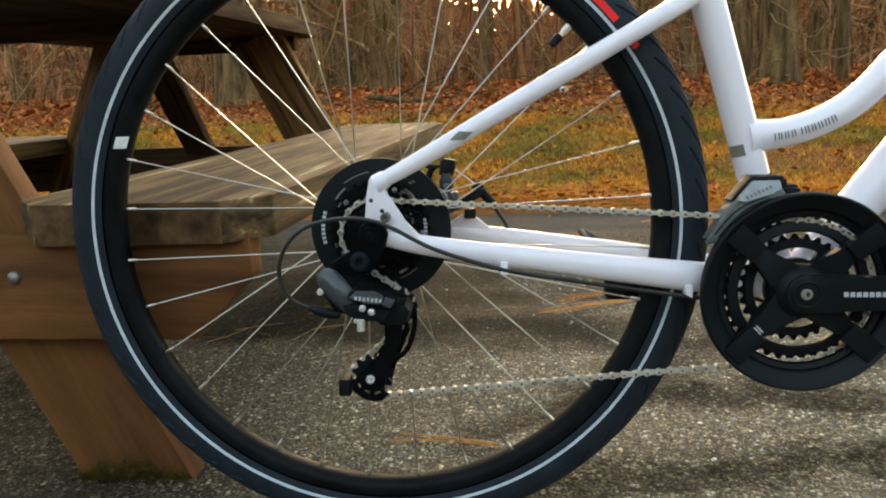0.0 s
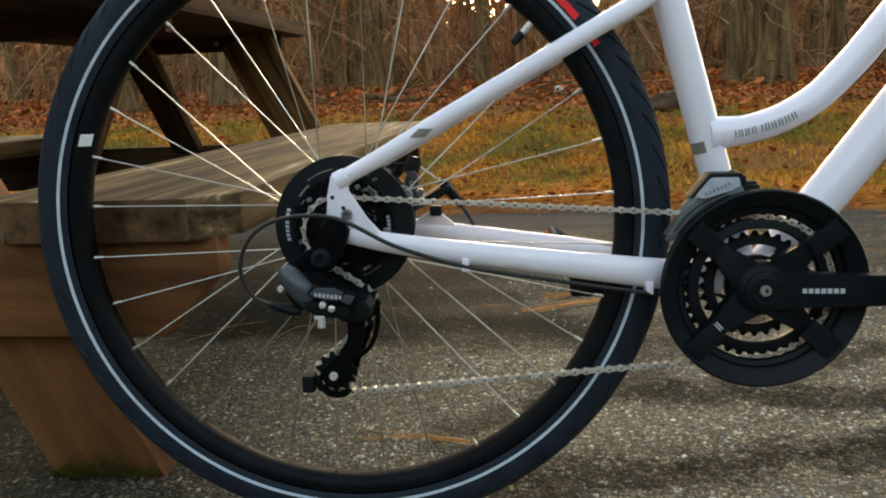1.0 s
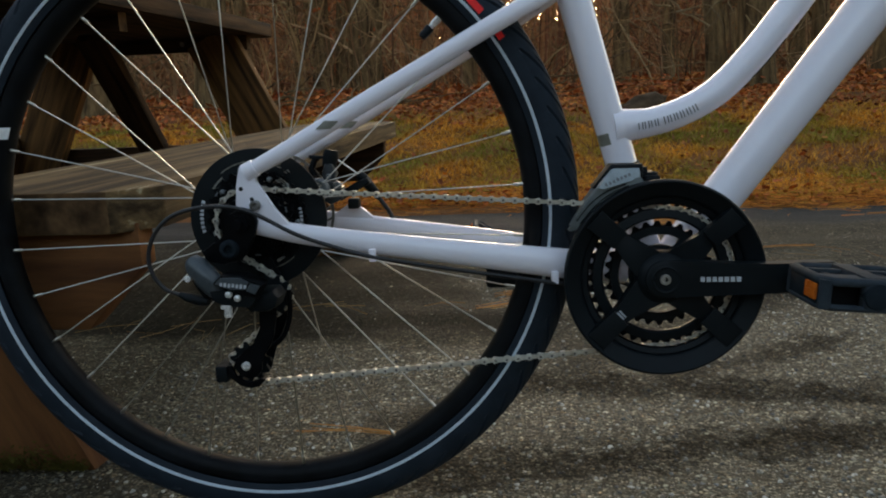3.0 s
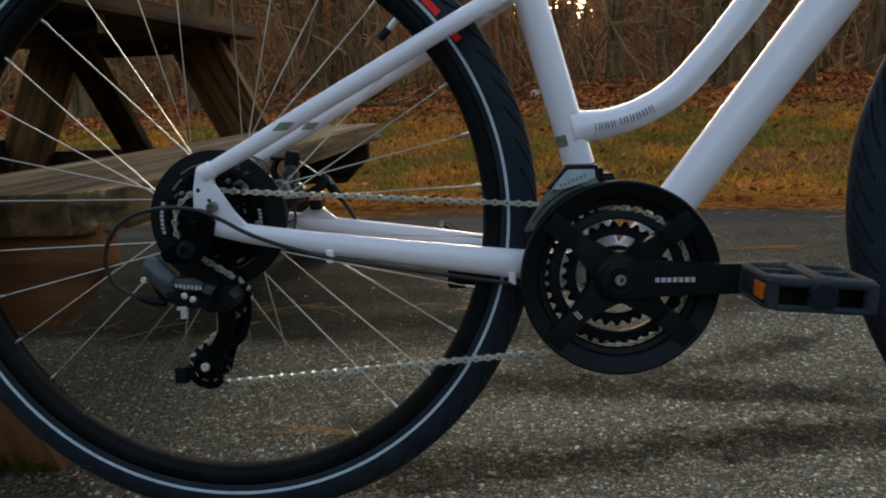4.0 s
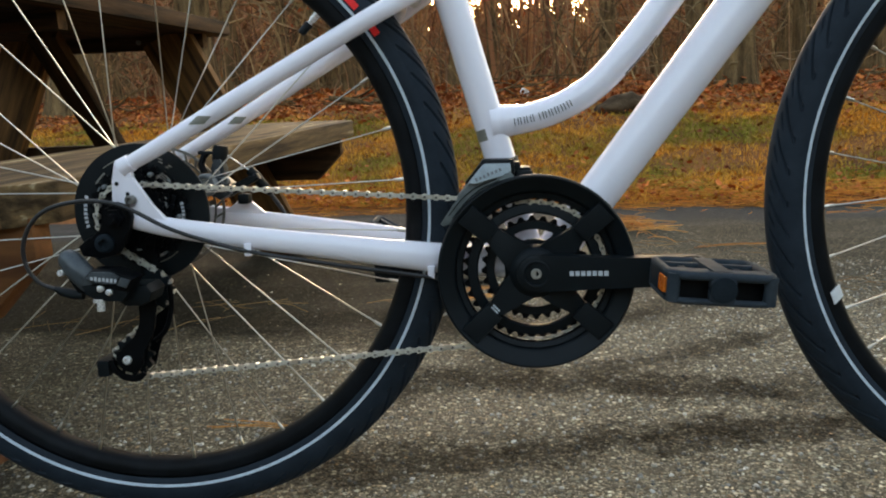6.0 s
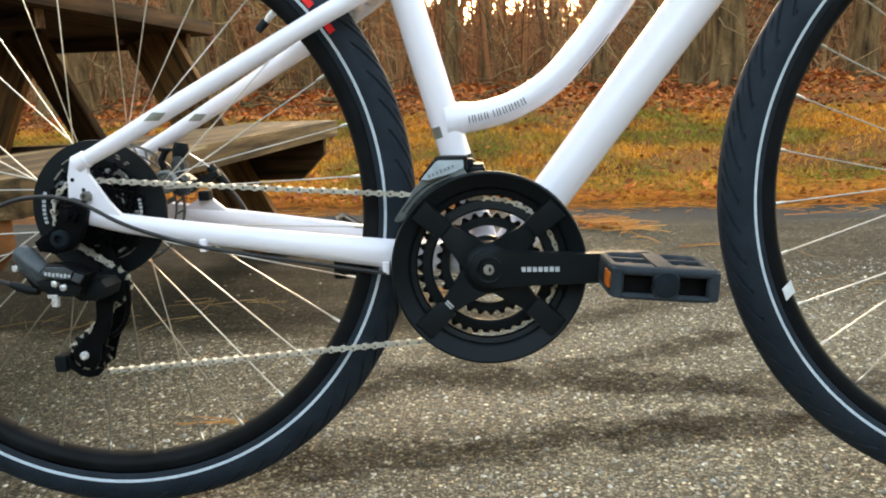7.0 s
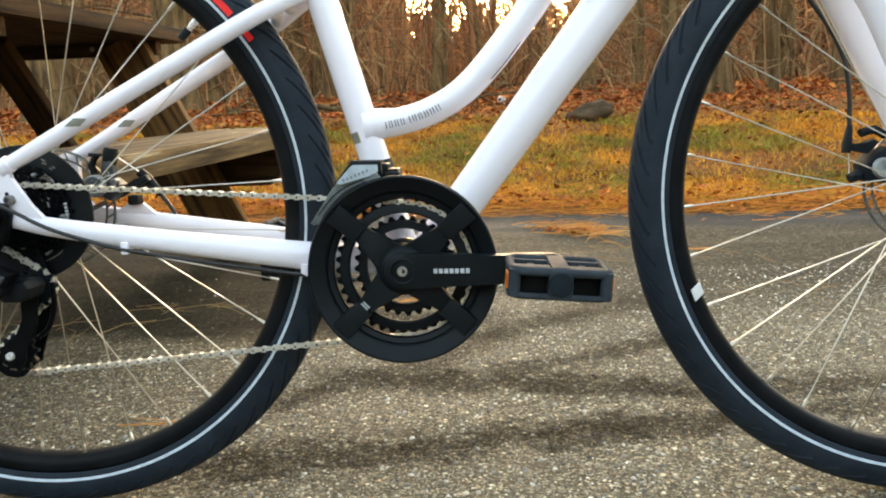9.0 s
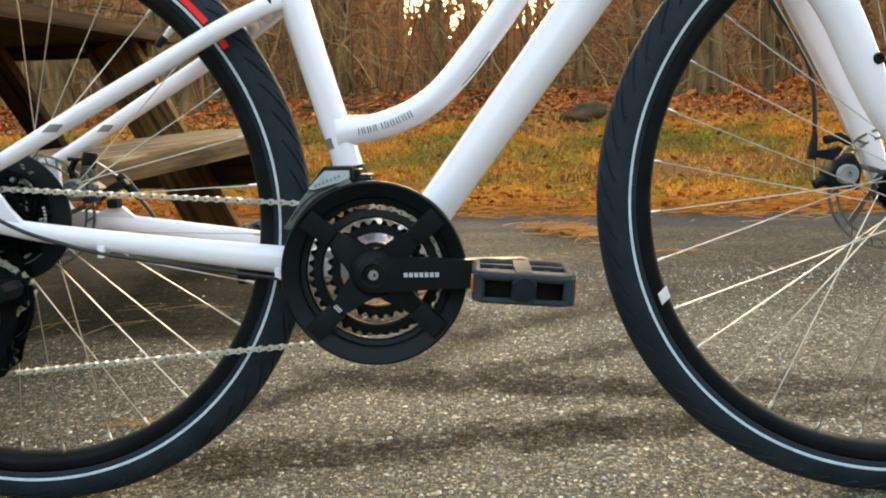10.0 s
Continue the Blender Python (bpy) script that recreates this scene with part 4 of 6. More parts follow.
def gear(bm, c, y, teeth, pitch_r, depth, thick, inner, phase=0.0):
    """A toothed ring about the y axis."""
    n = teeth * 4
    out = []
    for i in range(n):
        a = 2 * math.pi * (i / n) + phase
        r = pitch_r + (depth if i % 4 in (0, 1) else -depth)
        out.append((r * math.cos(a), r * math.sin(a)))
    ring_o = [[bm.verts.new((c[0] + x, yy, c[1] + z)) for x, z in out] for yy in (y - thick / 2, y + thick / 2)]
    ring_i = [[bm.verts.new((c[0] + inner * math.cos(2 * math.pi * i / n + phase), yy, c[1] + inner * math.sin(2 * math.pi * i / n + phase))) for i in range(n)] for yy in (y - thick / 2, y + thick / 2)]
    for i in range(n):
        j = (i + 1) % n
        bm.faces.new((ring_o[0][i], ring_o[0][j], ring_i[0][j], ring_i[0][i]))
        bm.faces.new((ring_o[1][j], ring_o[1][i], ring_i[1][i], ring_i[1][j]))
        bm.faces.new((ring_o[0][j], ring_o[0][i], ring_o[1][i], ring_o[1][j]))
        bm.faces.new((ring_i[0][i], ring_i[0][j], ring_i[1][j], ring_i[1][i]))
    return bm


cass = B()
lathe(cass, [(0.030, -0.024), (0.030, -0.050), (0.018, -0.054), (0.012, -0.054), (0.012, -0.024)], (CX, 0, CZ), 48)
cassette = part("cassette", cass, STEELBLACK, bicycle, "black and steel rear cogs")
for i, (teeth, y) in enumerate(((28, -0.0262), (24, -0.0304), (22, -0.0346), (20, -0.0390), (19, -0.0435), (15, -0.0475), (14, -0.0510))):
    part("cog", gear(B(), (CX, CZ), y, teeth, teeth * 0.002021, 0.0022, 0.0019, max(0.018, teeth * 0.00202 - 0.012), 0.07 * i), STEELBLACK, cassette)
for k in range(5):
    a = k * 1.257 - 1.35
    part("rivet", bolt(B(), (CX + 0.0485 * math.cos(a), CZ + 0.0485 * math.sin(a)), 0.0030, -0.0322, -0.0275, False), FDGREY, cassette)
for k in range(7):
    a = k * 0.9 + 0.2
    part("shift_ramp", tube(B(), [(CX + 0.040 * math.cos(a), -0.0405, CZ + 0.040 * math.sin(a)), (CX + 0.040 * math.cos(a + 0.16), -0.0405, CZ + 0.040 * math.sin(a + 0.16))], 0.0011, 6), FDGREY, cassette)
    part("shift_ramp", tube(B(), [(CX + 0.0535 * math.cos(a + 0.5), -0.0275, CZ + 0.0535 * math.sin(a + 0.5)), (CX + 0.0535 * math.cos(a + 0.6), -0.0275, CZ + 0.0535 * math.sin(a + 0.6))], 0.0010, 6), FDGREY, cassette)
# pale print on the largest cog; glints and through-lit holes added as bright strips
for i in range(5):
    a = -0.16 + i * 0.082
    part("print_stroke", lathe(B(), [(0.0505, -0.0271), (0.0505, -0.0276), (0.0540, -0.0276), (0.0540, -0.0271)], (CX, 0, CZ), 2, True, a, a + 0.055), LETTER, cassette)
for r0, a0, a1, w in ((0.0470, 0.70, 1.06, 0.0008), (0.0495, 0.66, 1.04, 0.0011), (0.0522, 0.68, 1.00, 0.0008), (0.0545, 0.74, 0.98, 0.0010), (0.0520, -1.42, -1.29, 0.0030), (0.0520, -1.18, -1.03, 0.0030), (0.0470, -1.50, -1.36, 0.0022)):
    part("cog_ramp", lathe(B(), [(r0, -0.0271), (r0, -0.0278), (r0 + w, -0.0278), (r0 + w, -0.0271)], (CX, 0, CZ), 6, True, a0, a1), TEETH, cassette)
# more glints: tiny bright strips set at random on the smaller cogs
glint = random.Random(41)
for k in range(16):
    a, r0, w = glint.uniform(-0.5, 1.9), glint.choice((0.0330, 0.0372, 0.0425, 0.0462)), glint.uniform(0.0007, 0.0013)
    y = {0.0330: -0.0449, 0.0372: -0.0403, 0.0425: -0.0358, 0.0462: -0.0316}[r0]
    part("cog_ramp", lathe(B(), [(r0 - 0.002, y), (r0 - 0.002, y - 0.0007), (r0 - 0.002 + w, y - 0.0007), (r0 - 0.002 + w, y)], (CX, 0, CZ), 3, True, a, a + glint.uniform(0.03, 0.11)), TEETH if k % 3 else FDGREY, cassette)
axle = B()
tube(axle, [(0.006, -0.100, 0.369), (0.006, -0.06, 0.369)], 0.0052, 16)
tube(axle, [(0.006, -0.090, 0.369), (0.006, -0.074, 0.369)], 0.0105, 6)
lathe(axle, [(0.0145, -0.076), (0.0135, -0.079), (0.006, -0.0795)], (0.006, 0, 0.369), 28, closed=False)
part("axle_nut", axle, STEELBLACK, bicycle, "black axle nut")
nut2 = B()
bolt(nut2, (0.0205, 0.3870), 0.0055, -0.0790, -0.068)
part("hanger_bolt", nut2, ROTOR, bicycle, "dull steel hanger bolt")

# ---- chain ----
def chain_path():
    pts = []

    def arc(c, r, a0, a1, n=24):
        for i in range(n + 1):
            a = radians(a0 + (a1 - a0) * i / n)
            pts.append((c[0] + r * math.cos(a), c[1] + r * math.sin(a)))
    arc((BB[0], BB[1] - 0.0028), 0.0775, -94, 86)            # round the middle ring
    arc((CX - 0.003, CZ - 0.002), 0.0380, 86, 238)      # round the cog
    arc((0.0240, 0.2815), 0.0195, 56, -48, 10)
    arc((-0.007, 0.2015), 0.0245, 158, 275, 14)
    return pts


path = [Vector((x, 0, z)) for x, z in chain_path()]
path.append(path[0])
cum = [0.0]
for a, b in zip(path, path[1:]):
    cum.append(cum[-1] + (b - a).length)
links = round(cum[-1] / 0.0127)
links -= links % 2
pitch = cum[-1] / links
joint = []
for k in range(links):
    s = k * pitch
    i = max(j for j in range(len(cum) - 1) if cum[j] <= s)
    f = (s - cum[i]) / (cum[i + 1] - cum[i])
    joint.append(path[i].lerp(path[i + 1], f))


def link_mesh(outer):
    """One link: two waisted plates and, at one end, its pin."""
    bm = B()
    out = []
    h = pitch / 2
    for sx in (1, -1):
        for a in ((-70, -35, 0, 35, 70) if sx > 0 else (110, 145, 180, 215, 250)):
            out.append((sx * h + 0.0037 * math.cos(radians(a)), 0.0037 * math.sin(radians(a))))
        out.append((0, -sx * 0.0020))
    off = 0.0033 if outer else 0.0022
    for s in (-1, 1):
        plate(bm, out, s * off - 0.0005, s * off + 0.0005)
    plates = len(bm.faces)
    if outer:
        for sx in (-h, h):
            tube(bm, [(sx, -0.0041, 0), (sx, 0.0041, 0)], 0.0015, 8)
    else:
        for sx in (-h, h):
            tube(bm, [(sx, -0.002, 0), (sx, 0.002, 0)], 0.0034, 8)
    bm.faces.ensure_lookup_table()
    for fc_ in bm.faces[plates:]:
        fc_.material_index = 1 if outer else 0
    me = finish("link", bm, CHAIN, 30)
    me.materials.append(ROTOR)
    return me


LINKS = (link_mesh(True), link_mesh(False))
chain = None
for k in range(links):
    a, b = joint[k], joint[(k + 1) % links]
    mid = (a + b) / 2
    d = b - a
    w = min(1, max(0, mid.x / 0.44))
    y = -0.0445 * (1 - w) - 0.0475 * w
    m = Matrix.Translation((mid.x, y, mid.z)) @ Matrix.Rotation(-math.atan2(d.z, d.x), 4, "Y")
    if chain is None:
        chain = new("chain", LINKS[0])
        chain.parent, chain.matrix_basis = bicycle, m
        chain["label"] = "thin steel roller chain"
        base_inv = m.inverted()
    else:
        ob = new("link", LINKS[k % 2])
        ob.parent, ob.matrix_basis = chain, base_inv @ m

# ---- rear derailleur ----
bm = B()
plate(bm, [(-0.012, 0.353), (-0.026, 0.349), (-0.040, 0.339), (-0.036, 0.328), (-0.016, 0.324), (0.002, 0.328), (0.012, 0.340), (0.019, 0.356), (0.023, 0.370), (0.018, 0.382), (0.006, 0.386), (-0.006, 0.379), (-0.009, 0.366)], -0.083, -0.072, 0.003)
der = part("rear_derailleur", bm, STEELBLACK, bicycle, "black and grey rear gear changer with chain cage")
bm = B()
bolt(bm, (-0.008, 0.3415), 0.0105, -0.0900, -0.080)
part("pivot_bolt", bm, DARK, der)
bm = B()
tube(bm, spline([(-0.0445, -0.100, 0.3345), (-0.040, -0.102, 0.3285), (-0.030, -0.104, 0.3165), (-0.021, -0.103, 0.3045), (-0.0165, -0.101, 0.297)], 5), [0.0075, 0.0118, 0.0128, 0.0120, 0.0098], 20)
link_body = part("link_body", bm, DERGREY, der, "slate grey moulded link body")
bm = B()
plate(bm, [(-0.047, 0.3215), (-0.036, 0.3225), (-0.018, 0.298), (-0.022, 0.289), (-0.034, 0.2915), (-0.043, 0.307)], -0.106, -0.086, 0.005)
part("lower_casting", bm, STEELBLACK, link_body)
bm = B()
plate(bm, [(-0.0175, 0.311), (-0.008, 0.3195), (0.014, 0.3185), (0.036, 0.3085), (0.028, 0.2945), (0.007, 0.2985)], -0.120, -0.092, 0.004)
cover = part("cover", bm, STEELBLACK, der, "black cover with a grey face and pale print")
bm = B()
plate(bm, [(-0.0140, 0.3110), (-0.0070, 0.3175), (0.0130, 0.3168), (0.0220, 0.3115), (0.0165, 0.3040), (0.0020, 0.3045)], -0.1222, -0.1190, 0.0010)
part("facet", bm, DERGREY, cover, "slate grey face")
bm = B()
plate(bm, [(0.0235, 0.3105), (0.0335, 0.3075), (0.0280, 0.2990), (0.0185, 0.3030)], -0.1214, -0.1190, 0.0008)
part("facet", bm, DERGREY, cover, "slate grey face")
for i in range(7):
    x = -0.006 + i * 0.0042
    bm = B()
    box(bm, (-0.0012, -0.0003, -0.0017 - 0.0003 * (i % 3)), (0.0014, 0.0003, 0.0017 + 0.0004 * (i % 2)), 0, Matrix.Translation((x - 0.001, -0.1224, 0.3105 - i * 0.0005)) @ Matrix.Rotation(radians(8), 4, "Y"))
    part("print_stroke", bm, LETTER, cover)
bm = B()
plate(bm, [(-0.024, 0.303), (0.018, 0.300), (0.028, 0.294), (0.020, 0.283), (-0.006, 0.284), (-0.020, 0.291)], -0.115, -0.088, 0.003)
part("lower_link", bm, BLACK, der)
for c in ((-0.0015, 0.2985), (0.0075, 0.2945)):
    part("limit_screw", bolt(B(), c, 0.0036, -0.1190, -0.112, False), STEEL, der, "bright limit screw")
bm = B()
tube(bm, [(-0.0045, -0.112, 0.286), (-0.0052, -0.113, 0.2735)], 0.0042, 12)
box(bm, (-0.012, -0.116, 0.2825), (-0.001, -0.108, 0.2865), 0.001)
part("cable_anchor", bm, STEEL, der, "bright cable anchor")
bm = B()
bolt(bm, (-0.0465, 0.3150), 0.0034, -0.1125, -0.098)
part("limit_screw", bm, STEEL, der)
bm = B()
tube(bm, [(-0.062, -0.098, 0.296), (-0.054, -0.098, 0.2925), (-0.040, -0.099, 0.289), (-0.030, -0.100, 0.288)], [0.003, 0.0052, 0.0058, 0.0045], 14)
part("barrel_adjuster", bm, BLACK, der)
bm = B()
plate(bm, [(0.016, 0.292), (0.011, 0.262), (0.012, 0.246), (0.003, 0.229), (-0.012, 0.218), (-0.020, 0.212), (-0.022, 0.205), (-0.019, 0.196), (-0.012, 0.190), (-0.006, 0.188), (0.004, 0.190), (0.010, 0.198), (0.012, 0.214), (0.022, 0.226), (0.027, 0.240), (0.031, 0.262), (0.032, 0.290)], -0.0640, -0.0605, 0.0012)
part("outer_cage", bm, STEELBLACK, der)
bm = B()
plate(bm, [(-0.030, 0.204), (-0.027, 0.189), (-0.016, 0.180), (-0.004, 0.177), (0.006, 0.179), (0.013, 0.186), (0.008, 0.189), (-0.002, 0.183), (-0.013, 0.185), (-0.022, 0.192), (-0.024, 0.204)], -0.0645, -0.0600, 0.0012)
part("cage_hoop", bm, STEELBLACK, der)
bm = B()
plate(bm, [(0.000, 0.330), (0.022, 0.326), (0.036, 0.290), (0.036, 0.252), (0.018, 0.214), (0.012, 0.190), (-0.002, 0.181), (-0.016, 0.184), (-0.022, 0.196), (-0.014, 0.214), (0.010, 0.240), (0.014, 0.262), (0.006, 0.296)], -0.0350, -0.0325, 0.001)
part("inner_cage", bm, STEELBLACK, der)
bm = B()
tube(bm, spline([(0.044, -0.050, 0.288), (0.043, -0.050, 0.258), (0.034, -0.050, 0.234), (0.020, -0.050, 0.222)], 5), [0.0032, 0.003, 0.003, 0.003], 10)
part("cage_rib", bm, STEELBLACK, der)
bm = B()
plate(bm, [(0.006, 0.288), (0.016, 0.298), (0.040, 0.298), (0.046, 0.290), (0.042, 0.279), (0.032, 0.274), (0.014, 0.274), (0.008, 0.279)], -0.100, -0.062, 0.006)
part("cage_pivot", bm, BLACK, der)
for c, name in (((-0.007, 0.204), "jockey_wheel"), ((0.0240, 0.2815), "jockey_wheel")):
    part(name, gear(B(), c, -0.0470, 11, 0.0215, 0.0026, 0.006, 0.005), BLACK, der)
    bm = B()
    bolt(bm, c, 0.0048, -0.0690, -0.060)
    part("pulley_bolt", bm, STEEL if c[0] < 0 else STEELBLACK, der, "bright pulley bolt" if c[0] < 0 else "")
bm = B()
box(bm, (-0.044, -0.066, 0.184), (-0.030, -0.030, 0.204), 0.003, None)
part("chain_guide", bm, BLACK, der)
# gear cable: from the chainstay round in a loop to the barrel adjuster
bm = B()
tube(bm, spline([(0.40, -0.040, 0.279), (0.343, -0.052, 0.289), (0.265, -0.060, 0.303), (0.200, -0.067, 0.3155), (0.145, -0.073, 0.3270), (0.110, -0.080, 0.3385), (0.067, -0.088, 0.3560), (0.027, -0.093, 0.3790), (0.000, -0.095, 0.3880), (-0.030, -0.097, 0.3890),
                 (-0.060, -0.099, 0.3820), (-0.080, -0.100, 0.3660), (-0.091, -0.100, 0.3420), (-0.089, -0.100, 0.3200), (-0.078, -0.099, 0.3030), (-0.062, -0.098, 0.2955), (-0.054, -0.098, 0.2925)], 6), 0.0023, 12)
part("gear_cable", bm, CABLE, der, "black looping gear cable")

# ---- crankset ----
bm = B()
lathe(bm, [(0.1050, -0.0590), (0.1063, -0.0640), (0.1063, -0.0710), (0.1052, -0.0730), (0.1036, -0.0734), (0.1022, -0.0722), (0.0905, -0.0655), (0.0880, -0.0640), (0.0868, -0.0615), (0.0880, -0.0590)], (*[BB[0]], 0, BB[1]), 128)
crankset = part("chain_guard", bm, BLACK, bicycle, "black plastic chainring guard")
for name, teeth, y, inner, mat, lab in (("outer_chainring", 48, -0.0560, 0.0788, STEELBLACK, "black outer chainring"), ("middle_chainring", 38, -0.0475, 0.0725, STEELBLACK, "black middle chainring"), ("inner_chainring", 28, -0.0390, 0.0500, STEELBLACK, "black inner chainring")):
    part(name, gear(B(), BB, y, teeth, teeth * 0.002021, 0.0024, 0.0022, inner), mat, crankset, lab)
bm = B()
lathe(bm, [(0.0735, -0.0510), (0.0735, -0.0440), (0.0640, -0.0440), (0.0625, -0.0460), (0.0625, -0.0510), (0.0645, -0.0530)], (BB[0], 0, BB[1]), 96)
lathe(bm, [(0.0860, -0.0600), (0.0860, -0.0560), (0.0810, -0.0545), (0.0808, -0.0580)], (BB[0], 0, BB[1]), 96)
part("chainring_carrier", bm, BLACK, crankset)
bm = B()
lathe(bm, [(0.0530, -0.0430), (0.0530, -0.0370), (0.0440, -0.0370), (0.0440, -0.0430)], (BB[0], 0, BB[1]), 96)
lathe(bm, [(0.0330, -0.0460), (0.0330, -0.0380), (0.0200, -0.0380), (0.0200, -0.0460)], (BB[0], 0, BB[1]), 64)
for ang in (45, 135, 225, 315):
    lathe(bm, [(0.0445, -0.0445), (0.0445, -0.0385), (0.0325, -0.0385), (0.0325, -0.0445)], (BB[0], 0, BB[1]), 8, True, radians(ang - 16), radians(ang + 16))
part("inner_carrier", bm, BLACK, crankset)
for ang in (41, 138, 223, 318):
    bm = B()
    m = Matrix.Translation((BB[0], 0, BB[1])) @ Matrix.Rotation(-radians(ang), 4, "Y")
    plate(bm, [(0.010, -0.024), (0.030, -0.0135), (0.058, -0.0100), (0.066, -0.0095), (0.066, 0.0095), (0.058, 0.0100), (0.030, 0.0135), (0.010, 0.024)], -0.0650, -0.0510, 0.003, m)
    arm = part("spider_arm", bm, BLACK, crankset)
    bm = B()
    plate(bm, [(0.062, -0.0112), (0.1000, -0.0122), (0.1000, 0.0122), (0.062, 0.0112)], -0.0700, -0.0580, 0.0022)
    for q in bm.verts:
        q.co.y -= 0.0035 * min(1, max(0, (q.co.x - 0.070) / 0.030))
    bmesh.ops.transform(bm, matrix=m, verts=bm.verts[:])
    part("guard_tab", bm, BLACK, crankset)
    if ang == 223:
        for i in range(3):
            bm = B()
            box(bm, (0.0575 + i * 0.0030, -0.0655, -0.006), (0.0592 + i * 0.0030, -0.0648, 0.004), 0, m)
            part("print_stroke", bm, LETTER, crankset)
bm = B()
lathe(bm, [(0.0290, -0.0500), (0.0290, -0.0620), (0.0260, -0.0680), (0.0205, -0.0715), (0.0200, -0.0740), (0.0175, -0.0752), (0.0120, -0.0752), (0.0110, -0.0720), (0.0001, -0.0720)], (BB[0], 0, BB[1]), 64, closed=False)
part("crank_boss", bm, BLACK, crankset)
bm = B()
lathe(bm, [(0.0058, -0.072), (0.0058, -0.0758), (0.0050, -0.0768), (0.0030, -0.0768), (0.0026, -0.0745), (0.0001, -0.0745)], (BB[0], 0, BB[1]), 24, closed=False)
part("crank_bolt", bm, TEETH, crankset, "dull steel crank bolt")
bm = B()
lathe(bm, [(0.0150, -0.0720), (0.0150, -0.0765), (0.0138, -0.0772), (0.0126, -0.0768), (0.0118, -0.0735), (0.0118, -0.0720)], (BB[0], 0, BB[1]), 40)
part("dust_ring", bm, BLACK, crankset)
PEDAL_X, PEDAL_Z = 0.620, 0.2965


def crank_bm(s):
    """Tapered crank arm along +x from the boss; s is -1 for the near side."""
    bm = B()
    n = 14
    out = []
    for i in range(n + 1):
        f = i / n
        out.append((f * 0.166, 0.0205 - 0.0050 * math.sin(min(1, f * 1.2) * math.pi / 2)))
    top = [(x, w) for x, w in out] + [(0.1745, 0.0120), (0.1800, 0.0055), (0.1815, 0.0)]
    poly = top + [(x, -w) for x, w in reversed(top[:-1])] + [(-0.009, -0.0188), (-0.0160, -0.0125), (-0.0200, -0.0045), (-0.0200, 0.0045), (-0.0160, 0.0125), (-0.009, 0.0188)]
    y0, y1 = (-0.0900, -0.0740) if s < 0 else (0.0740, 0.0900)
    plate(bm, poly, y0, y1, 0.0035)
    for v in bm.verts:
        if s < 0:
            v.co.y += 0.0155 * max(0, 1 - v.co.x / 0.10)
        else:
            v.co.y -= 0.010 * max(0, 1 - v.co.x / 0.10)
    return bm


tilt = math.atan2(PEDAL_Z - BB[1], PEDAL_X - BB[0])
crank = part("crank_arm", crank_bm(-1), BLACK, bicycle, "black crank arm with pale print", Matrix.Translation((BB[0], 0, BB[1])) @ Matrix.Rotation(-tilt, 4, "Y"))
for i in range(7):
    bm = B()
    x = 0.0350 + i * 0.0059
    box(bm, (x, -0.0864, -0.0025), (x + 0.0043, -0.0856, 0.0025))
    for v in bm.verts:
        v.co.y += 0.0155 * max(0, 1 - v.co.x / 0.10) - 0.0040
    part("print_stroke", bm, LETTER, crank)
part("crank_arm", crank_bm(1), BLACK, bicycle, "", Matrix.Translation((BB[0], 0, BB[1])) @ Matrix.Rotation(-(math.pi - 0.009), 4, "Y"))


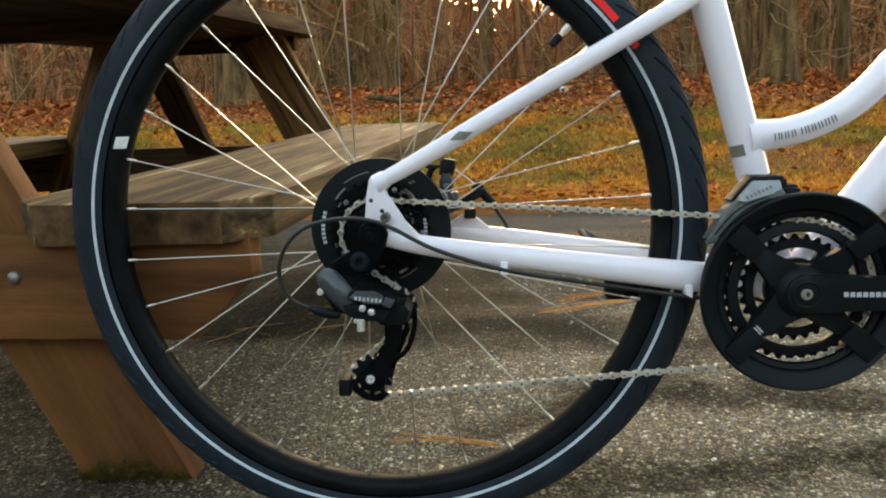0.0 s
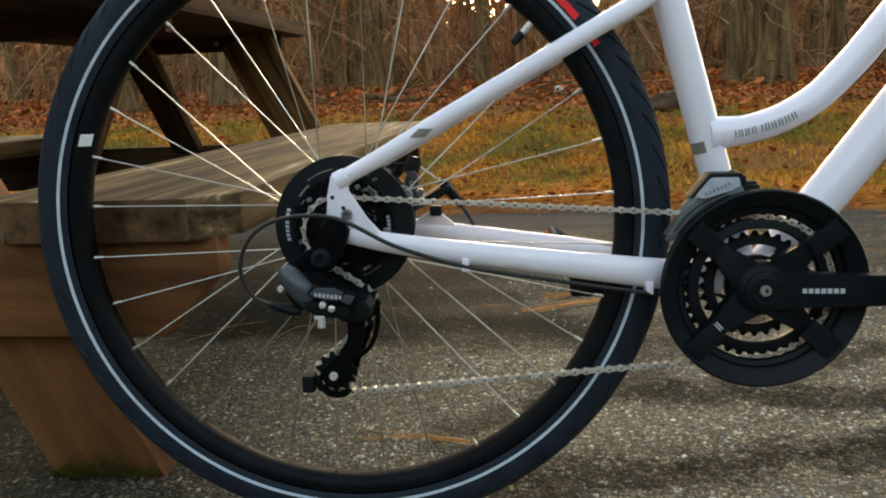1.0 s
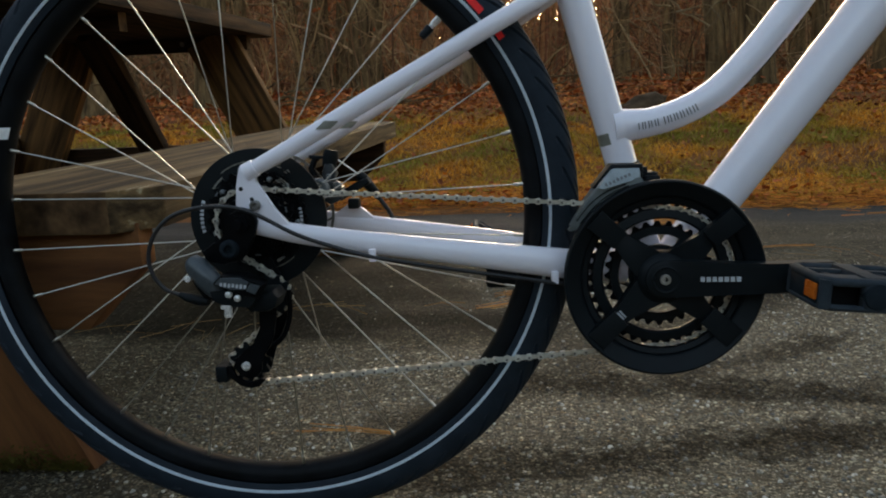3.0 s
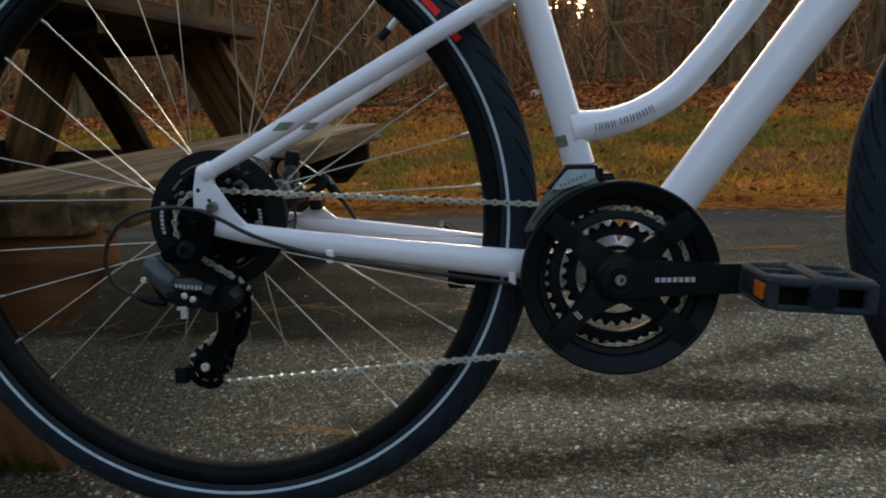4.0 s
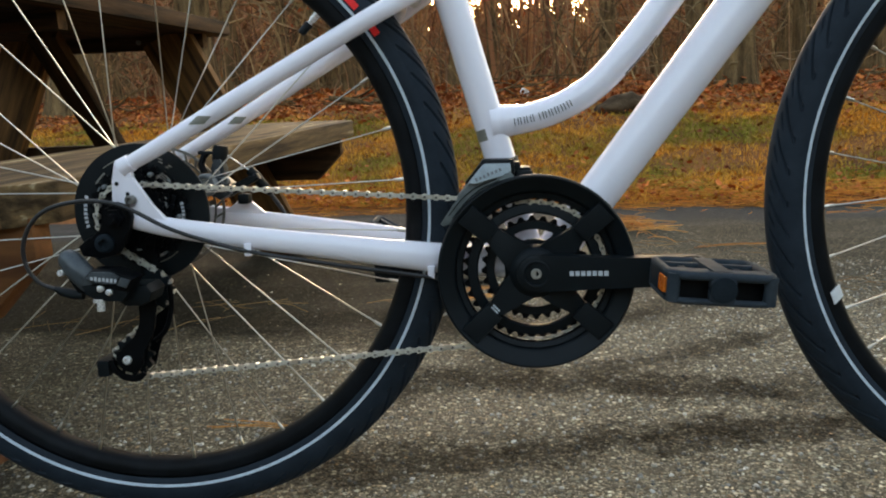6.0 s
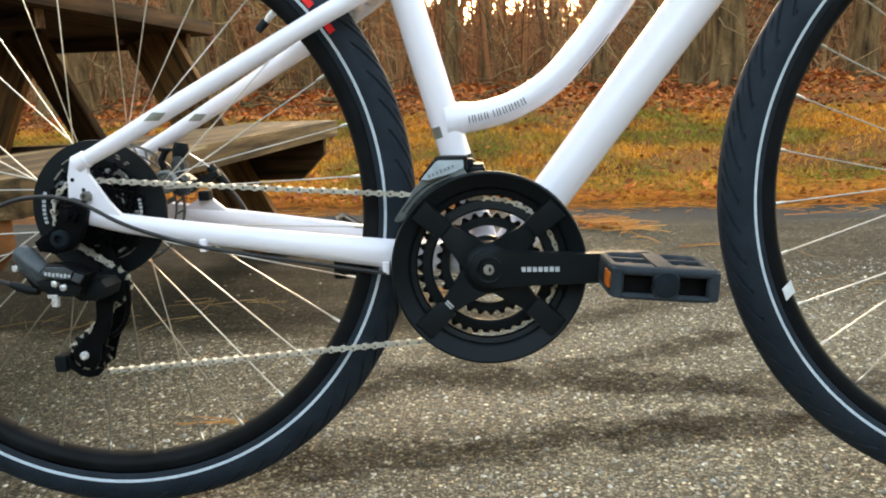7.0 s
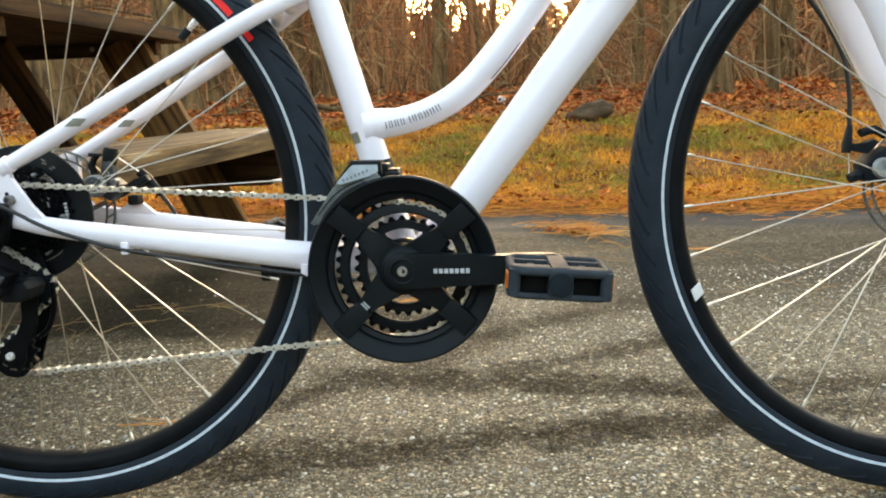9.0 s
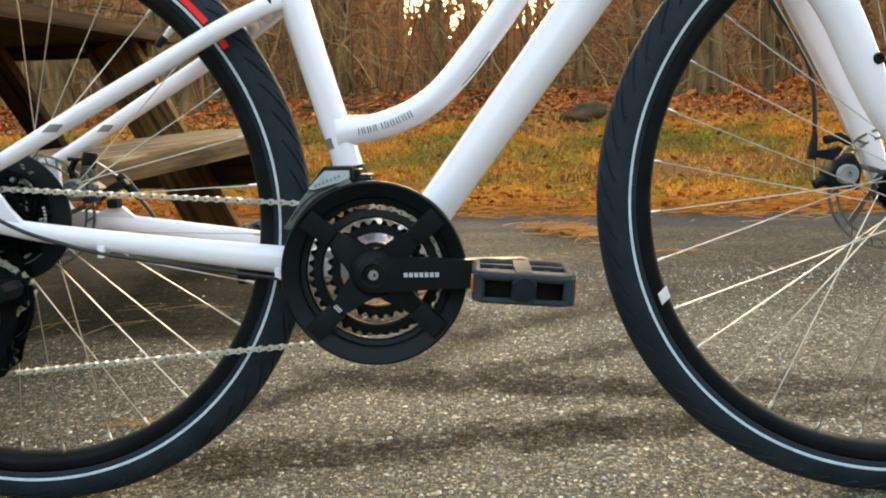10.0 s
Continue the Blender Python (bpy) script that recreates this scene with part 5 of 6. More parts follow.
def pedal(name, centre, s, roll):
    """Moulded platform pedal: centre block, inner and outer rails with windows, end bars, top ribs, an axle and amber reflectors."""
    m = Matrix.Translation(centre) @ Matrix.Rotation(radians(roll), 4, "Y")
    L, W, H = 0.0515, 0.043, 0.0158
    ob = part(name, box(B(), (-0.045, -0.010, -0.010), (0.045, 0.010, 0.010), 0.004, m), DARK, bicycle, "dark grey plastic platform pedal")

    def loop(z, inset, r_, squash):
        """A moulded rail that runs once round the platform, with rounded corners."""
        lx, ly, rc_ = L - inset, W - inset, 0.013
        pts = []
        for qx, qy, a0 in ((1, 1, 0), (-1, 1, 90), (-1, -1, 180), (1, -1, 270)):
            for k in range(6):
                a = radians(a0 + 18 * k)
                pts.append(Vector((qx * (lx - rc_) + rc_ * math.cos(a), qy * (ly - rc_) + rc_ * math.sin(a), z)))
        pts += pts[:2]
        bm = tube(B(), pts, r_, 12, False)
        for v in bm.verts:
            v.co.z = z + (v.co.z - z) * squash
        bmesh.ops.transform(bm, matrix=m, verts=bm.verts[:])
        return bm
    part("top_rail", loop(H - 0.0044, 0.0046, 0.0044, 1.0), PEDALGREY, ob)
    part("bottom_rail", loop(-H + 0.0032, 0.0046, 0.0040, 0.8), PEDALGREY, ob)
    for sx in (-1, 1):
        for sy in (-1, 1):
            post = tube(B(), [(sx * (L - 0.0075), sy * (W - 0.0075), -H + 0.002), (sx * (L - 0.0075), sy * (W - 0.0075), H - 0.003)], 0.0060, 14)
            bmesh.ops.transform(post, matrix=m, verts=post.verts[:])
            part("corner_post", post, PEDALGREY, ob)
        xa, xb = sorted((sx * (L - 0.0015), sx * (L - 0.0085)))
        part("end_wall", box(B(), (xa, -W + 0.012, -H + 0.002), (xb, W - 0.012, H - 0.003), 0.002, m), DARK, ob)
        part("top_rib", box(B(), (sx * 0.026 - 0.0035, -0.014, -H + 0.003), (sx * 0.026 + 0.0035, 0.014, H - 0.0045), 0.001, m), DARK, ob)
        ya, yb = sorted((sx * 0.014, sx * 0.021))
        part("tread_rail", box(B(), (-L + 0.006, ya, H - 0.007), (L - 0.006, yb, H - 0.0020), 0.0015, m), PEDALGREY, ob)
    part("core", box(B(), (-L + 0.008, -W + 0.019, -H + 0.001), (L - 0.008, W - 0.019, H - 0.0065), 0.002, m), RIMBLACK, ob)
    lo, hi = sorted((s * (W - 0.0005), s * (W - 0.012)))
    part("outer_block", box(B(), (-0.0120, lo, -H + 0.0015), (0.0120, hi, H - 0.002), 0.003, m), PEDALGREY, ob)
    part("badge", plate(B(), [(0.0122 * math.cos(k * 0.2618), 0.0122 * math.sin(k * 0.2618)) for k in range(24)], lo - 0.0022, hi - 0.002, 0.0016, m), DARK, ob)
    tp = B()
    y0_, y1_ = sorted((s * (W - 0.003), s * (W - 0.029)))
    box(tp, (-L + 0.007, y0_, H - 0.0062), (L - 0.007, y1_, H - 0.0012), 0.0018)
    for q in tp.verts:
        q.co.z -= 0.0030 * max(0.0, (abs(q.co.y) - W + 0.016) / 0.013) * (1 - 0.5 * abs(q.co.x) / L)
    bmesh.ops.transform(tp, matrix=m, verts=tp.verts[:])
    part("top_plate", tp, PEDALGREY, ob, "slate grey tread plate")
    li, hi2 = sorted((-s * (W - 0.001), -s * (W - 0.009)))
    part("inner_wall", box(B(), (-L + 0.012, li, -H + 0.002), (L - 0.012, hi2, H - 0.003), 0.003, m), DARK, ob)
    part("bridge", box(B(), (-0.009, -W + 0.006, H - 0.008), (0.009, W - 0.006, H + 0.0004), 0.0015, m), PEDALGREY, ob)
    for sx in (-1, 1):
        r = box(B(), (sx * (L - 0.0012) - 0.0016, s * 0.020 - 0.011, -0.0075), (sx * (L - 0.0012) + 0.0016, s * 0.020 + 0.011, 0.0075), 0.0010, m)
        part("pedal_reflector", r, AMBER, ob, "small amber reflector")
    ax = tube(B(), [Vector(centre) + Vector((0, -s * 0.062, 0)), Vector(centre) + Vector((0, s * 0.02, 0))], 0.0065, 16)
    part("pedal_axle", ax, BLACK, ob)
    return ob


pedal("pedal", (PEDAL_X, -0.146, PEDAL_Z + 0.0012), -1, 4.6)
pedal("pedal", (0.286, 0.150, 0.2935), 1, 33)

# ---- front derailleur ----
bm = B()
plate(bm, [(0.356, 0.3496), (0.359, 0.3472), (0.371, 0.3500), (0.382, 0.3640), (0.395, 0.3780), (0.412, 0.3890), (0.438, 0.3965), (0.433, 0.4036), (0.412, 0.3985), (0.394, 0.3920), (0.388, 0.3930), (0.371, 0.3710)], -0.0645, -0.0620, 0.0008)
fd = part("front_derailleur", bm, FDCAGE, bicycle, "grey front gear changer with open cage")
bm = B()
plate(bm, [(0.360, 0.351), (0.368, 0.349), (0.384, 0.374), (0.406, 0.391), (0.440, 0.400), (0.440, 0.410), (0.406, 0.406), (0.386, 0.394)], -0.0380, -0.0362, 0.0006)
part("inner_cage", bm, FDGREY, fd)
bm = B()
plate(bm, [(0.366, 0.356), (0.376, 0.370), (0.392, 0.388), (0.400, 0.398), (0.393, 0.399), (0.376, 0.380)], -0.0620, -0.0370, 0.001)
part("cage_bridge", bm, FDGREY, fd)
bm = B()
plate(bm, [(0.3875, 0.3935), (0.4055, 0.4142), (0.4330, 0.4132), (0.4335, 0.4040), (0.4240, 0.3998), (0.3940, 0.3918)], -0.0690, -0.0560, 0.0020)
for q in bm.verts:
    q.co.y += (q.co.z - 0.396) * 0.75
for k in range(3):
    rib = tube(B(), spline([(0.3655 + 0.004 * k, -0.0650, 0.3585 - 0.0030 * k), (0.3800 + 0.004 * k, -0.0650, 0.3760 - 0.0035 * k), (0.3960 + 0.004 * k, -0.0650, 0.3880 - 0.0025 * k), (0.4180 + 0.003 * k, -0.0650, 0.3965 - 0.0015 * k)], 4), 0.0007, 6)
    part("cage_rib", rib, BLACK, fd, "dark groove along the cage")
cov = part("cover", bm, FDLIGHT, fd, "pale grey cover with dark print")
bm = B()
plate(bm, [(0.3835, 0.3925), (0.4035, 0.4172), (0.4370, 0.4165), (0.4375, 0.4010), (0.4100, 0.3900), (0.3930, 0.3850)], -0.0565, -0.0300, 0.0025)
part("linkage_body", bm, BLACK, fd, "black linkage behind the cover")
for i in range(7):
    bm = B()
    box(bm, (-0.0013, -0.0003, -0.0014), (0.0012, 0.0003, 0.0016 + 0.0005 * (i in (0, 3))), 0, Matrix.Translation((0.3965 + i * 0.0042, -0.0692, 0.3962 + i * 0.0016)) @ Matrix.Rotation(radians(-20), 4, "Y"))
    for q in bm.verts:
        q.co.y += (q.co.z - 0.396) * 0.75
    part("print_stroke", bm, DECALDARK, cov)
bm = B()
lathe(bm, [(0.0185, -0.006), (0.0195, -0.005), (0.0195, 0.005), (0.0185, 0.006)], (0, 0, 0), 32)
clamp = Matrix.Translation((0.4258, 0, 0.4070)) @ (ST1 - ST0).to_track_quat("Y", "Z").to_matrix().to_4x4()
part("clamp_band", bm, BLACK, fd, "black clamp band", clamp)
bm = B()
box(bm, (0.418, -0.046, 0.402), (0.444, -0.018, 0.4130), 0.003)
box(bm, (0.432, -0.046, 0.395), (0.456, -0.012, 0.4070), 0.004)
box(bm, (0.440, -0.050, 0.392), (0.457, -0.030, 0.4035), 0.003)
part("linkage", bm, BLACK, fd)
# bottom bracket cup
bm = B()
lathe(bm, [(0.0180, -0.034), (0.0180, -0.038), (0.008, -0.039), (0.0075, -0.062)], (BB[0], 0, BB[1]), 32, closed=False)
part("bottom_bracket", bm, STEEL, bicycle)
# bracket under the far chainstay
bm = B()
box(bm, (0.266, 0.030, 0.266), (0.306, 0.056, 0.292), 0.005)
part("stand_mount", bm, BLACK, bicycle, "black bracket under the stay")

# ---- picnic table: x across, y along its length, standing on gently rising ground ----
table = thing("picnic_table", "weathered brown timber picnic table with attached benches, on asphalt", "picnic table",
              Matrix.Translation((-0.150, 0, 0)) @ Matrix.Rotation(radians(-3), 4, "Z") @ Matrix.Rotation(radians(1.02), 4, "X"))
XC = -0.83


def board(name, p0, p1, across, thick, wide, mat, label="", clip=0.0, clip_low=0.0):
    """A plank from p0 to p1 (its middle line), wide along `across`, slightly worn edges; clip cuts its corners at both ends."""
    p0, p1, across = Vector(p0), Vector(p1), Vector(across).normalized()
    d = p1 - p0
    L = d.length
    d.normalize()
    across = (across - d * across.dot(d)).normalized()
    nrm = across.cross(d)
    w, h = wide / 2, L / 2
    c, e = clip, clip_low
    out = [(-w + c, -h), (w - e, -h), (w, -h + e), (w, h - e), (w - e, h), (-w + c, h), (-w, h - c), (-w, -h + c)]
    seen = []
    for q in out:
        if not seen or (Vector(q) - Vector(seen[-1])).length > 1e-5:
            seen.append(q)
    if (Vector(seen[0]) - Vector(seen[-1])).length < 1e-5:
        seen.pop()
    bm = B()
    a = [bm.verts.new((x, y, -thick / 2)) for x, y in seen]
    b = [bm.verts.new((x, y, thick / 2)) for x, y in seen]
    f0, f1 = bm.faces.new(a[::-1]), bm.faces.new(b)
    n = len(a)
    for i in range(n):
        bm.faces.new((a[i], a[(i + 1) % n], b[(i + 1) % n], b[i]))
    bmesh.ops.bevel(bm, geom=bm.edges[:], offset=0.0035, segments=2, profile=0.6, affect="EDGES")
    m = Matrix((across, d, nrm)).transposed().to_4x4()
    m.translation = (p0 + p1) / 2
    ob = part(name, bm, mat, table, label, m)
    ob.data.materials.append(WOODEND)
    for p in ob.data.polygons:
        p.material_index = 1 if mat is not WOODRED and abs(p.normal.y) > 0.9 else 0
    return ob


def bench(x0, wide):
    """One wide plank, all four corners clipped."""
    board("bench_board", (x0 + wide / 2, 0.040, 0.3715), (x0 + wide / 2, 1.86, 0.3805), (1, 0, 0), 0.054, wide, WOODTOP, "greyed bench plank with pale worn streaks", 0.05, 0.05)


bench(-0.350, 0.350)
bench(2 * XC, 0.350)
for i in range(5):
    x = -1.255 + 0.083 + i * 0.166
    board("table_board", (x, -0.08, 0.7375), (x, 1.87, 0.7375), (1, 0, 0), 0.045, 0.161, WOOD, "dark weathered table plank", 0.0 if i else 0.03, 0.0 if i < 4 else 0.03)
for y, wood in ((0.08, WOODRED), (1.72, WOOD)):
    s = 1 if y < 1 else -1
    board("bench_beam", (2 * XC + 0.025, y, 0.285), (-0.025, y, 0.285), (0, 0, 1), 0.038, 0.142, wood, "brown cross beam under the benches", 0.085, 0.0)
    board("batten", (XC - 0.36, y, 0.692), (XC + 0.36, y, 0.692), (0, 0, 1), 0.038, 0.046, wood, "", 0.0, 0.0)
    for sd in (1, -1):
        foot = Vector((XC + sd * (-XC - 0.245 + 0.485 * 0.10), y + s * 0.040, -0.10))
        topp = Vector((XC + sd * (-XC - 0.245 - 0.485 * 0.712), y + s * 0.040, 0.712))
        board("leg", foot, topp, (1, 0, 0), 0.038, 0.152 if y < 1 else 0.166, WOODRED if y < 1 else WOODLEG, "brown timber leg")
    for x, z in ((-0.352, 0.300), (-0.395, 0.268), (2 * XC + 0.352, 0.300), (2 * XC + 0.395, 0.268)):
        part("carriage_bolt", lathe(B(), [(0.0090, y - s * 0.019), (0.0088, y - s * 0.0215), (0.0060, y - s * 0.0245), (0.0001, y - s * 0.0255)], (x, 0, z), 16, closed=False),
             ZINC, table, "dull zinc carriage bolt head")
for x in (-0.697, -0.609):
    part("carriage_bolt", lathe(B(), [(0.0085, 1.701), (0.0082, 1.6985), (0.0055, 1.6955), (0.0001, 1.6945)], (x, 0, 0.695), 14, closed=False), ZINC, table)
board("brace", (XC, 1.69, 0.345), (XC, 1.38, 0.705), (1, 0, 0), 0.038, 0.095, WOOD, "dark diagonal brace")
board("brace", (XC, 0.14, 0.345), (XC, 0.45, 0.705), (1, 0, 0), 0.038, 0.095, WOOD, "dark diagonal brace")
board("batten", (XC - 0.36, 0.91, 0.692), (XC + 0.36, 0.91, 0.692), (0, 0, 1), 0.038, 0.046, WOOD)


# ---- lawn, leaves and needles ----
rng = np.random.default_rng(7)


def scatter_blades(name, n, xr, yr, hmin, hmax, width, mat, label, category, dens=None):
    verts, faces = [], []
    k = 0
    while k < n:
        x, y = rng.uniform(*xr), rng.uniform(*yr)
        if y < lawn_edge(x) + 0.02 or (dens and rng.random() > dens(x, y)):
            k += 1
            continue
        z = ground_z(x, y) + 0.004
        h = rng.uniform(hmin, hmax)
        a = rng.uniform(0, 6.283)
        bend = rng.uniform(0.5, 2.2) * h
        dx, dy = math.cos(a) * bend, math.sin(a) * bend
        px, py = -math.sin(a) * width, math.cos(a) * width
        b = len(verts)
        verts += [(x - px, y - py, z), (x + px, y + py, z), (x + dx * 0.4 + px * 0.7, y + dy * 0.4 + py * 0.7, z + h * 0.65),
                  (x + dx * 0.4 - px * 0.7, y + dy * 0.4 - py * 0.7, z + h * 0.65), (x + dx, y + dy, z + h)]
        faces += [(b, b + 1, b + 2, b + 3), (b + 3, b + 2, b + 4)]
        k += 1
    return stuff(name, verts, faces, mat, label, category)


def scatter_leaves(name, n, xr, yr, size, mat, label, lift=0.02, dens=None, off=None):
    verts, faces = [], []
    for k in range(n):
        x, y = rng.uniform(*xr), rng.uniform(*yr)
        if dens and rng.random() > dens(x, y):
            continue
        z = ground_z(x, y) + rng.uniform(0.004, lift)
        s = rng.uniform(0.5, 1.0) * size
        e = Euler((rng.uniform(-0.7, 0.7), rng.uniform(-0.7, 0.7), rng.uniform(0, 6.28))).to_matrix()
        b = len(verts)
        curl = rng.uniform(0.1, 0.4)
        shape = [(-1, 0, curl), (-0.45, 0.5, 0.05), (0.1, 0.62, curl * 0.6), (0.6, 0.35, 0), (1.05, 0, curl), (0.6, -0.38, 0.1), (0.1, -0.6, curl * 0.8), (-0.5, -0.45, 0)]
        for p in shape:
            q = e @ (Vector(p) * s)
            verts.append((x + q.x, y + q.y, z + q.z))
        verts.append((x, y, z))
        faces += [(b + i, b + (i + 1) % 8, b + 8) for i in range(8)]
    return stuff(name, verts, faces, mat, label, "leaves")


def lawn(x, y):
    s = y + 0.10 * (x - 0.6)
    return (1.0 if s < 4.6 else max(0.06, 1 - (s - 4.6) / 0.9)) * (0.35 + 0.65 * (noise.noise(Vector((x * 1.3, y * 1.3, 2))) > -0.25))


def litter(x, y):
    s = y + 0.10 * (x - 0.6)
    edge = math.exp(-((y - lawn_edge(x)) / 0.35) ** 2)
    return max(0.10, edge, min(1, max(0, (s - 4.4) / 0.8)))


scatter_blades("lawn_grass", 170000, (-4.5, 5.5), (2.6, 5.8), 0.008, 0.034, 0.0024, GRASS, "short dry yellow-green grass", "grass", lawn)
scatter_leaves("fallen_leaves", 34000, (-6, 6.5), (2.72, 9.5), 0.028, LEAF, "orange-brown fallen leaves on grass and earth", 0.05, litter)
scatter_leaves("edge_leaves", 22000, (-4, 5), (2.1, 3.9), 0.017, LEAF, "small brown leaves drifted along the asphalt edge", 0.03,
               lambda x, y: math.exp(-((y - lawn_edge(x) - 0.16) / 0.16) ** 2) if y > lawn_edge(x) - 0.05 else 0.0)
scatter_leaves("leaf_bank", 20000, (-12, 13), (7, 26), 0.065, LEAF, "brown leaf litter under the trees", 0.12)


def scatter_needles(name, n, spots, length, label, mat=NEEDLE, thick=0.0006):
    """Pine needles lying in loose heaps: (x, y, spread x, spread y, share)."""
    verts, faces = [], []
    shares = np.array([s[4] for s in spots], float)
    pick = rng.choice(len(spots), n, p=shares / shares.sum())
    for i in pick:
        cx, cy, sx, sy, _ = spots[i]
        x, y = rng.normal(cx, sx), rng.normal(cy, sy)
        if sx > 1:
            x = rng.uniform(cx - sx * 2, cx + sx * 2)
            y = lawn_edge(x) + rng.normal(cy, sy)
        z = ground_z(x, y) + 0.003 + abs(rng.normal(0, 0.014 if sx > 1 or cy > 2.02 else 0.006))
        a = rng.normal(0.0, 0.75) if sx > 1 else rng.uniform(0, 6.283)
        L = rng.uniform(0.5, 1.0) * length
        bend = rng.normal(0, 0.25)
        pts = []
        for f in (-0.5, 0, 0.5):
            aa = a + bend * f
            pts.append(Vector((x + math.cos(aa) * L * f, y + math.sin(aa) * L * f, z + (0.006 if f else 0.010) * rng.random())))
        w = 0.0009 if sx > 1 else thick
        for p in pts:
            verts.extend([(p.x, p.y - w, p.z), (p.x, p.y + w, p.z), (p.x, p.y, p.z + 2 * w)])
        b = len(verts) - 9
        for s in (0, 3):
            for k in range(3):
                faces.append((b + s + k, b + s + (k + 1) % 3, b + s + 3 + (k + 1) % 3, b + s + 3 + k))
    return stuff(name, verts, faces, mat, label, "pine needles")


scatter_leaves("leaf_clump", 34, (0.80, 0.95), (1.98, 2.08), 0.020, LEAF, "small heap of dark dry leaves on asphalt", 0.02)
scatter_needles("pine_straw", 9000, [(0.6, 0.22, 2.6, 0.20, 1.0), (1.6, 0.10, 1.5, 0.08, 0.3)], 0.12, "orange pine straw along the lawn edge", STRAW)
scatter_needles("pine_needles", 105, [(0.93, 2.03, 0.055, 0.045, 7.5), (1.0, 1.88, 0.035, 0.06, 1.6), (0.83, 2.12, 0.07, 0.04, 1.0)],
                0.19, "loose heap of orange pine needles on asphalt", NEEDLE, 0.0013)


def needle_bundle(ends, n, spread, label):
    """A few long needles that lie nearly side by side, from one end towards the other."""
    v, f = [], []
    for x0, y0, x1, y1 in ends:
        for k in range(n):
            a = Vector((x0 + rng.normal(0, spread), y0 + rng.normal(0, spread * 1.6), -0.004))
            b = Vector((x1 + rng.normal(0, spread * 0.4), y1 + rng.normal(0, spread * 0.5), -0.003 + 0.006 * rng.random()))
            limb(v, f, [a, (a + b) / 2 + Vector((0, rng.normal(0, spread * 0.6), 0.004)), b], 0.0007, 0.0010, 4)
    stuff("needle_bundle", v, f, NEEDLE, label, "pine needles")


scatter_needles("dry_stems", 70, [(-0.14, 0.95, 0.09, 0.03, 0.7), (-0.45, 0.80, 0.12, 0.04, 0.7), (0.98, 1.60, 0.09, 0.03, 0.5), (1.15, 1.45, 0.2, 0.07, 0.7), (1.3, 1.0, 0.2, 0.07, 0.7), (0.2, 0.95, 0.1, 0.05, 0.5)],
                0.15, "thin pale dry stems on asphalt", STEM)


# ---- the wood ----
def limb(verts, faces, pts, r0, r1, n=5):
    pts = [Vector(p) for p in pts]
    b0 = len(verts)
    m = len(pts)
    for i, p in enumerate(pts):
        d = (pts[min(i + 1, m - 1)] - pts[max(i - 1, 0)]).normalized()
        s = d.cross(Vector((0.31, 0.9, 0.29))).normalized()
        u = d.cross(s)
        r = r0 + (r1 - r0) * i / (m - 1)
        for k in range(n):
            a = 2 * math.pi * k / n
            q = p + (s * math.cos(a) + u * math.sin(a)) * r
            verts.append((q.x, q.y, q.z))
    for i in range(m - 1):
        for k in range(n):
            faces.append((b0 + i * n + k, b0 + i * n + (k + 1) % n, b0 + (i + 1) * n + (k + 1) % n, b0 + (i + 1) * n + k))


def wander(p, d, length, steps, wob):
    p, d = Vector(p), Vector(d).normalized()
    out = [p.copy()]
    for _ in range(steps):
        d = (d + Vector(rng.normal(0, wob, 3))).normalized()
        p = p + d * (length / steps)
        out.append(p.copy())
    return out


def tree(x, y, r, h, lean=(0, 0), limbs=12, label="bare grey-brown tree trunk in leaf litter", low=0.4):
    z = ground_z(x, y) - 0.12
    t = thing("tree", label, "tree", Matrix.Translation((x, y, z)), group="bare trees")
    bm = B()
    n = 30
    ring = []
    steps = 16
    for i in range(steps + 1):
        f = i / steps
        zz = h * f ** 1.35
        rr = r * (1 - 0.72 * f) * (1 + 0.55 * math.exp(-zz / (r * 1.1)))
        cx = lean[0] * zz + 0.05 * math.sin(zz * 1.3 + x) * min(1, zz)
        cy = lean[1] * zz
        row = []
        for a in [2 * math.pi * k / n for k in range(n)]:
            w = 1 + 0.16 * noise.noise(Vector((math.cos(a) * 2 + x, math.sin(a) * 2, zz * 0.8))) + 0.13 * noise.noise(Vector((math.cos(a) * 7 + x, math.sin(a) * 7 + y, zz * 0.9)))
            row.append(bm.verts.new((cx + rr * math.cos(a) * w, cy + rr * math.sin(a) * w, zz)))
        ring.append(row)
    for r0, r1 in zip(ring, ring[1:]):
        for k in range(n):
            bm.faces.new((r0[k], r0[(k + 1) % n], r1[(k + 1) % n], r1[k]))
    part("trunk", bm, BARK, t)
    v, f = [], []
    for k in range(limbs):
        zz = h * rng.uniform(low * 0.3, 1.0)
        a = rng.uniform(0, 6.283)
        L = rng.uniform(0.25, 0.5) * h * (1.2 - zz / h)
        base = Vector((lean[0] * zz, lean[1] * zz, zz))
        pts = wander(base, (math.cos(a), math.sin(a), rng.uniform(0.2, 0.9)), L, 6, 0.16)
        rr = r * 0.22 * (1.1 - 0.7 * zz / h)
        limb(v, f, pts, rr, rr * 0.25, 5)
        for j in range(5):
            q = pts[rng.integers(2, 6)]
            a2 = rng.uniform(0, 6.283)
            limb(v, f, wander(q, (math.cos(a2), math.sin(a2), rng.uniform(-0.1, 0.9)), L * 0.45, 4, 0.25), rr * 0.3, rr * 0.06, 3)
    part("crown", mesh_from("crown", v, f, TWIG, True), TWIG, t, "bare branches")
    return t


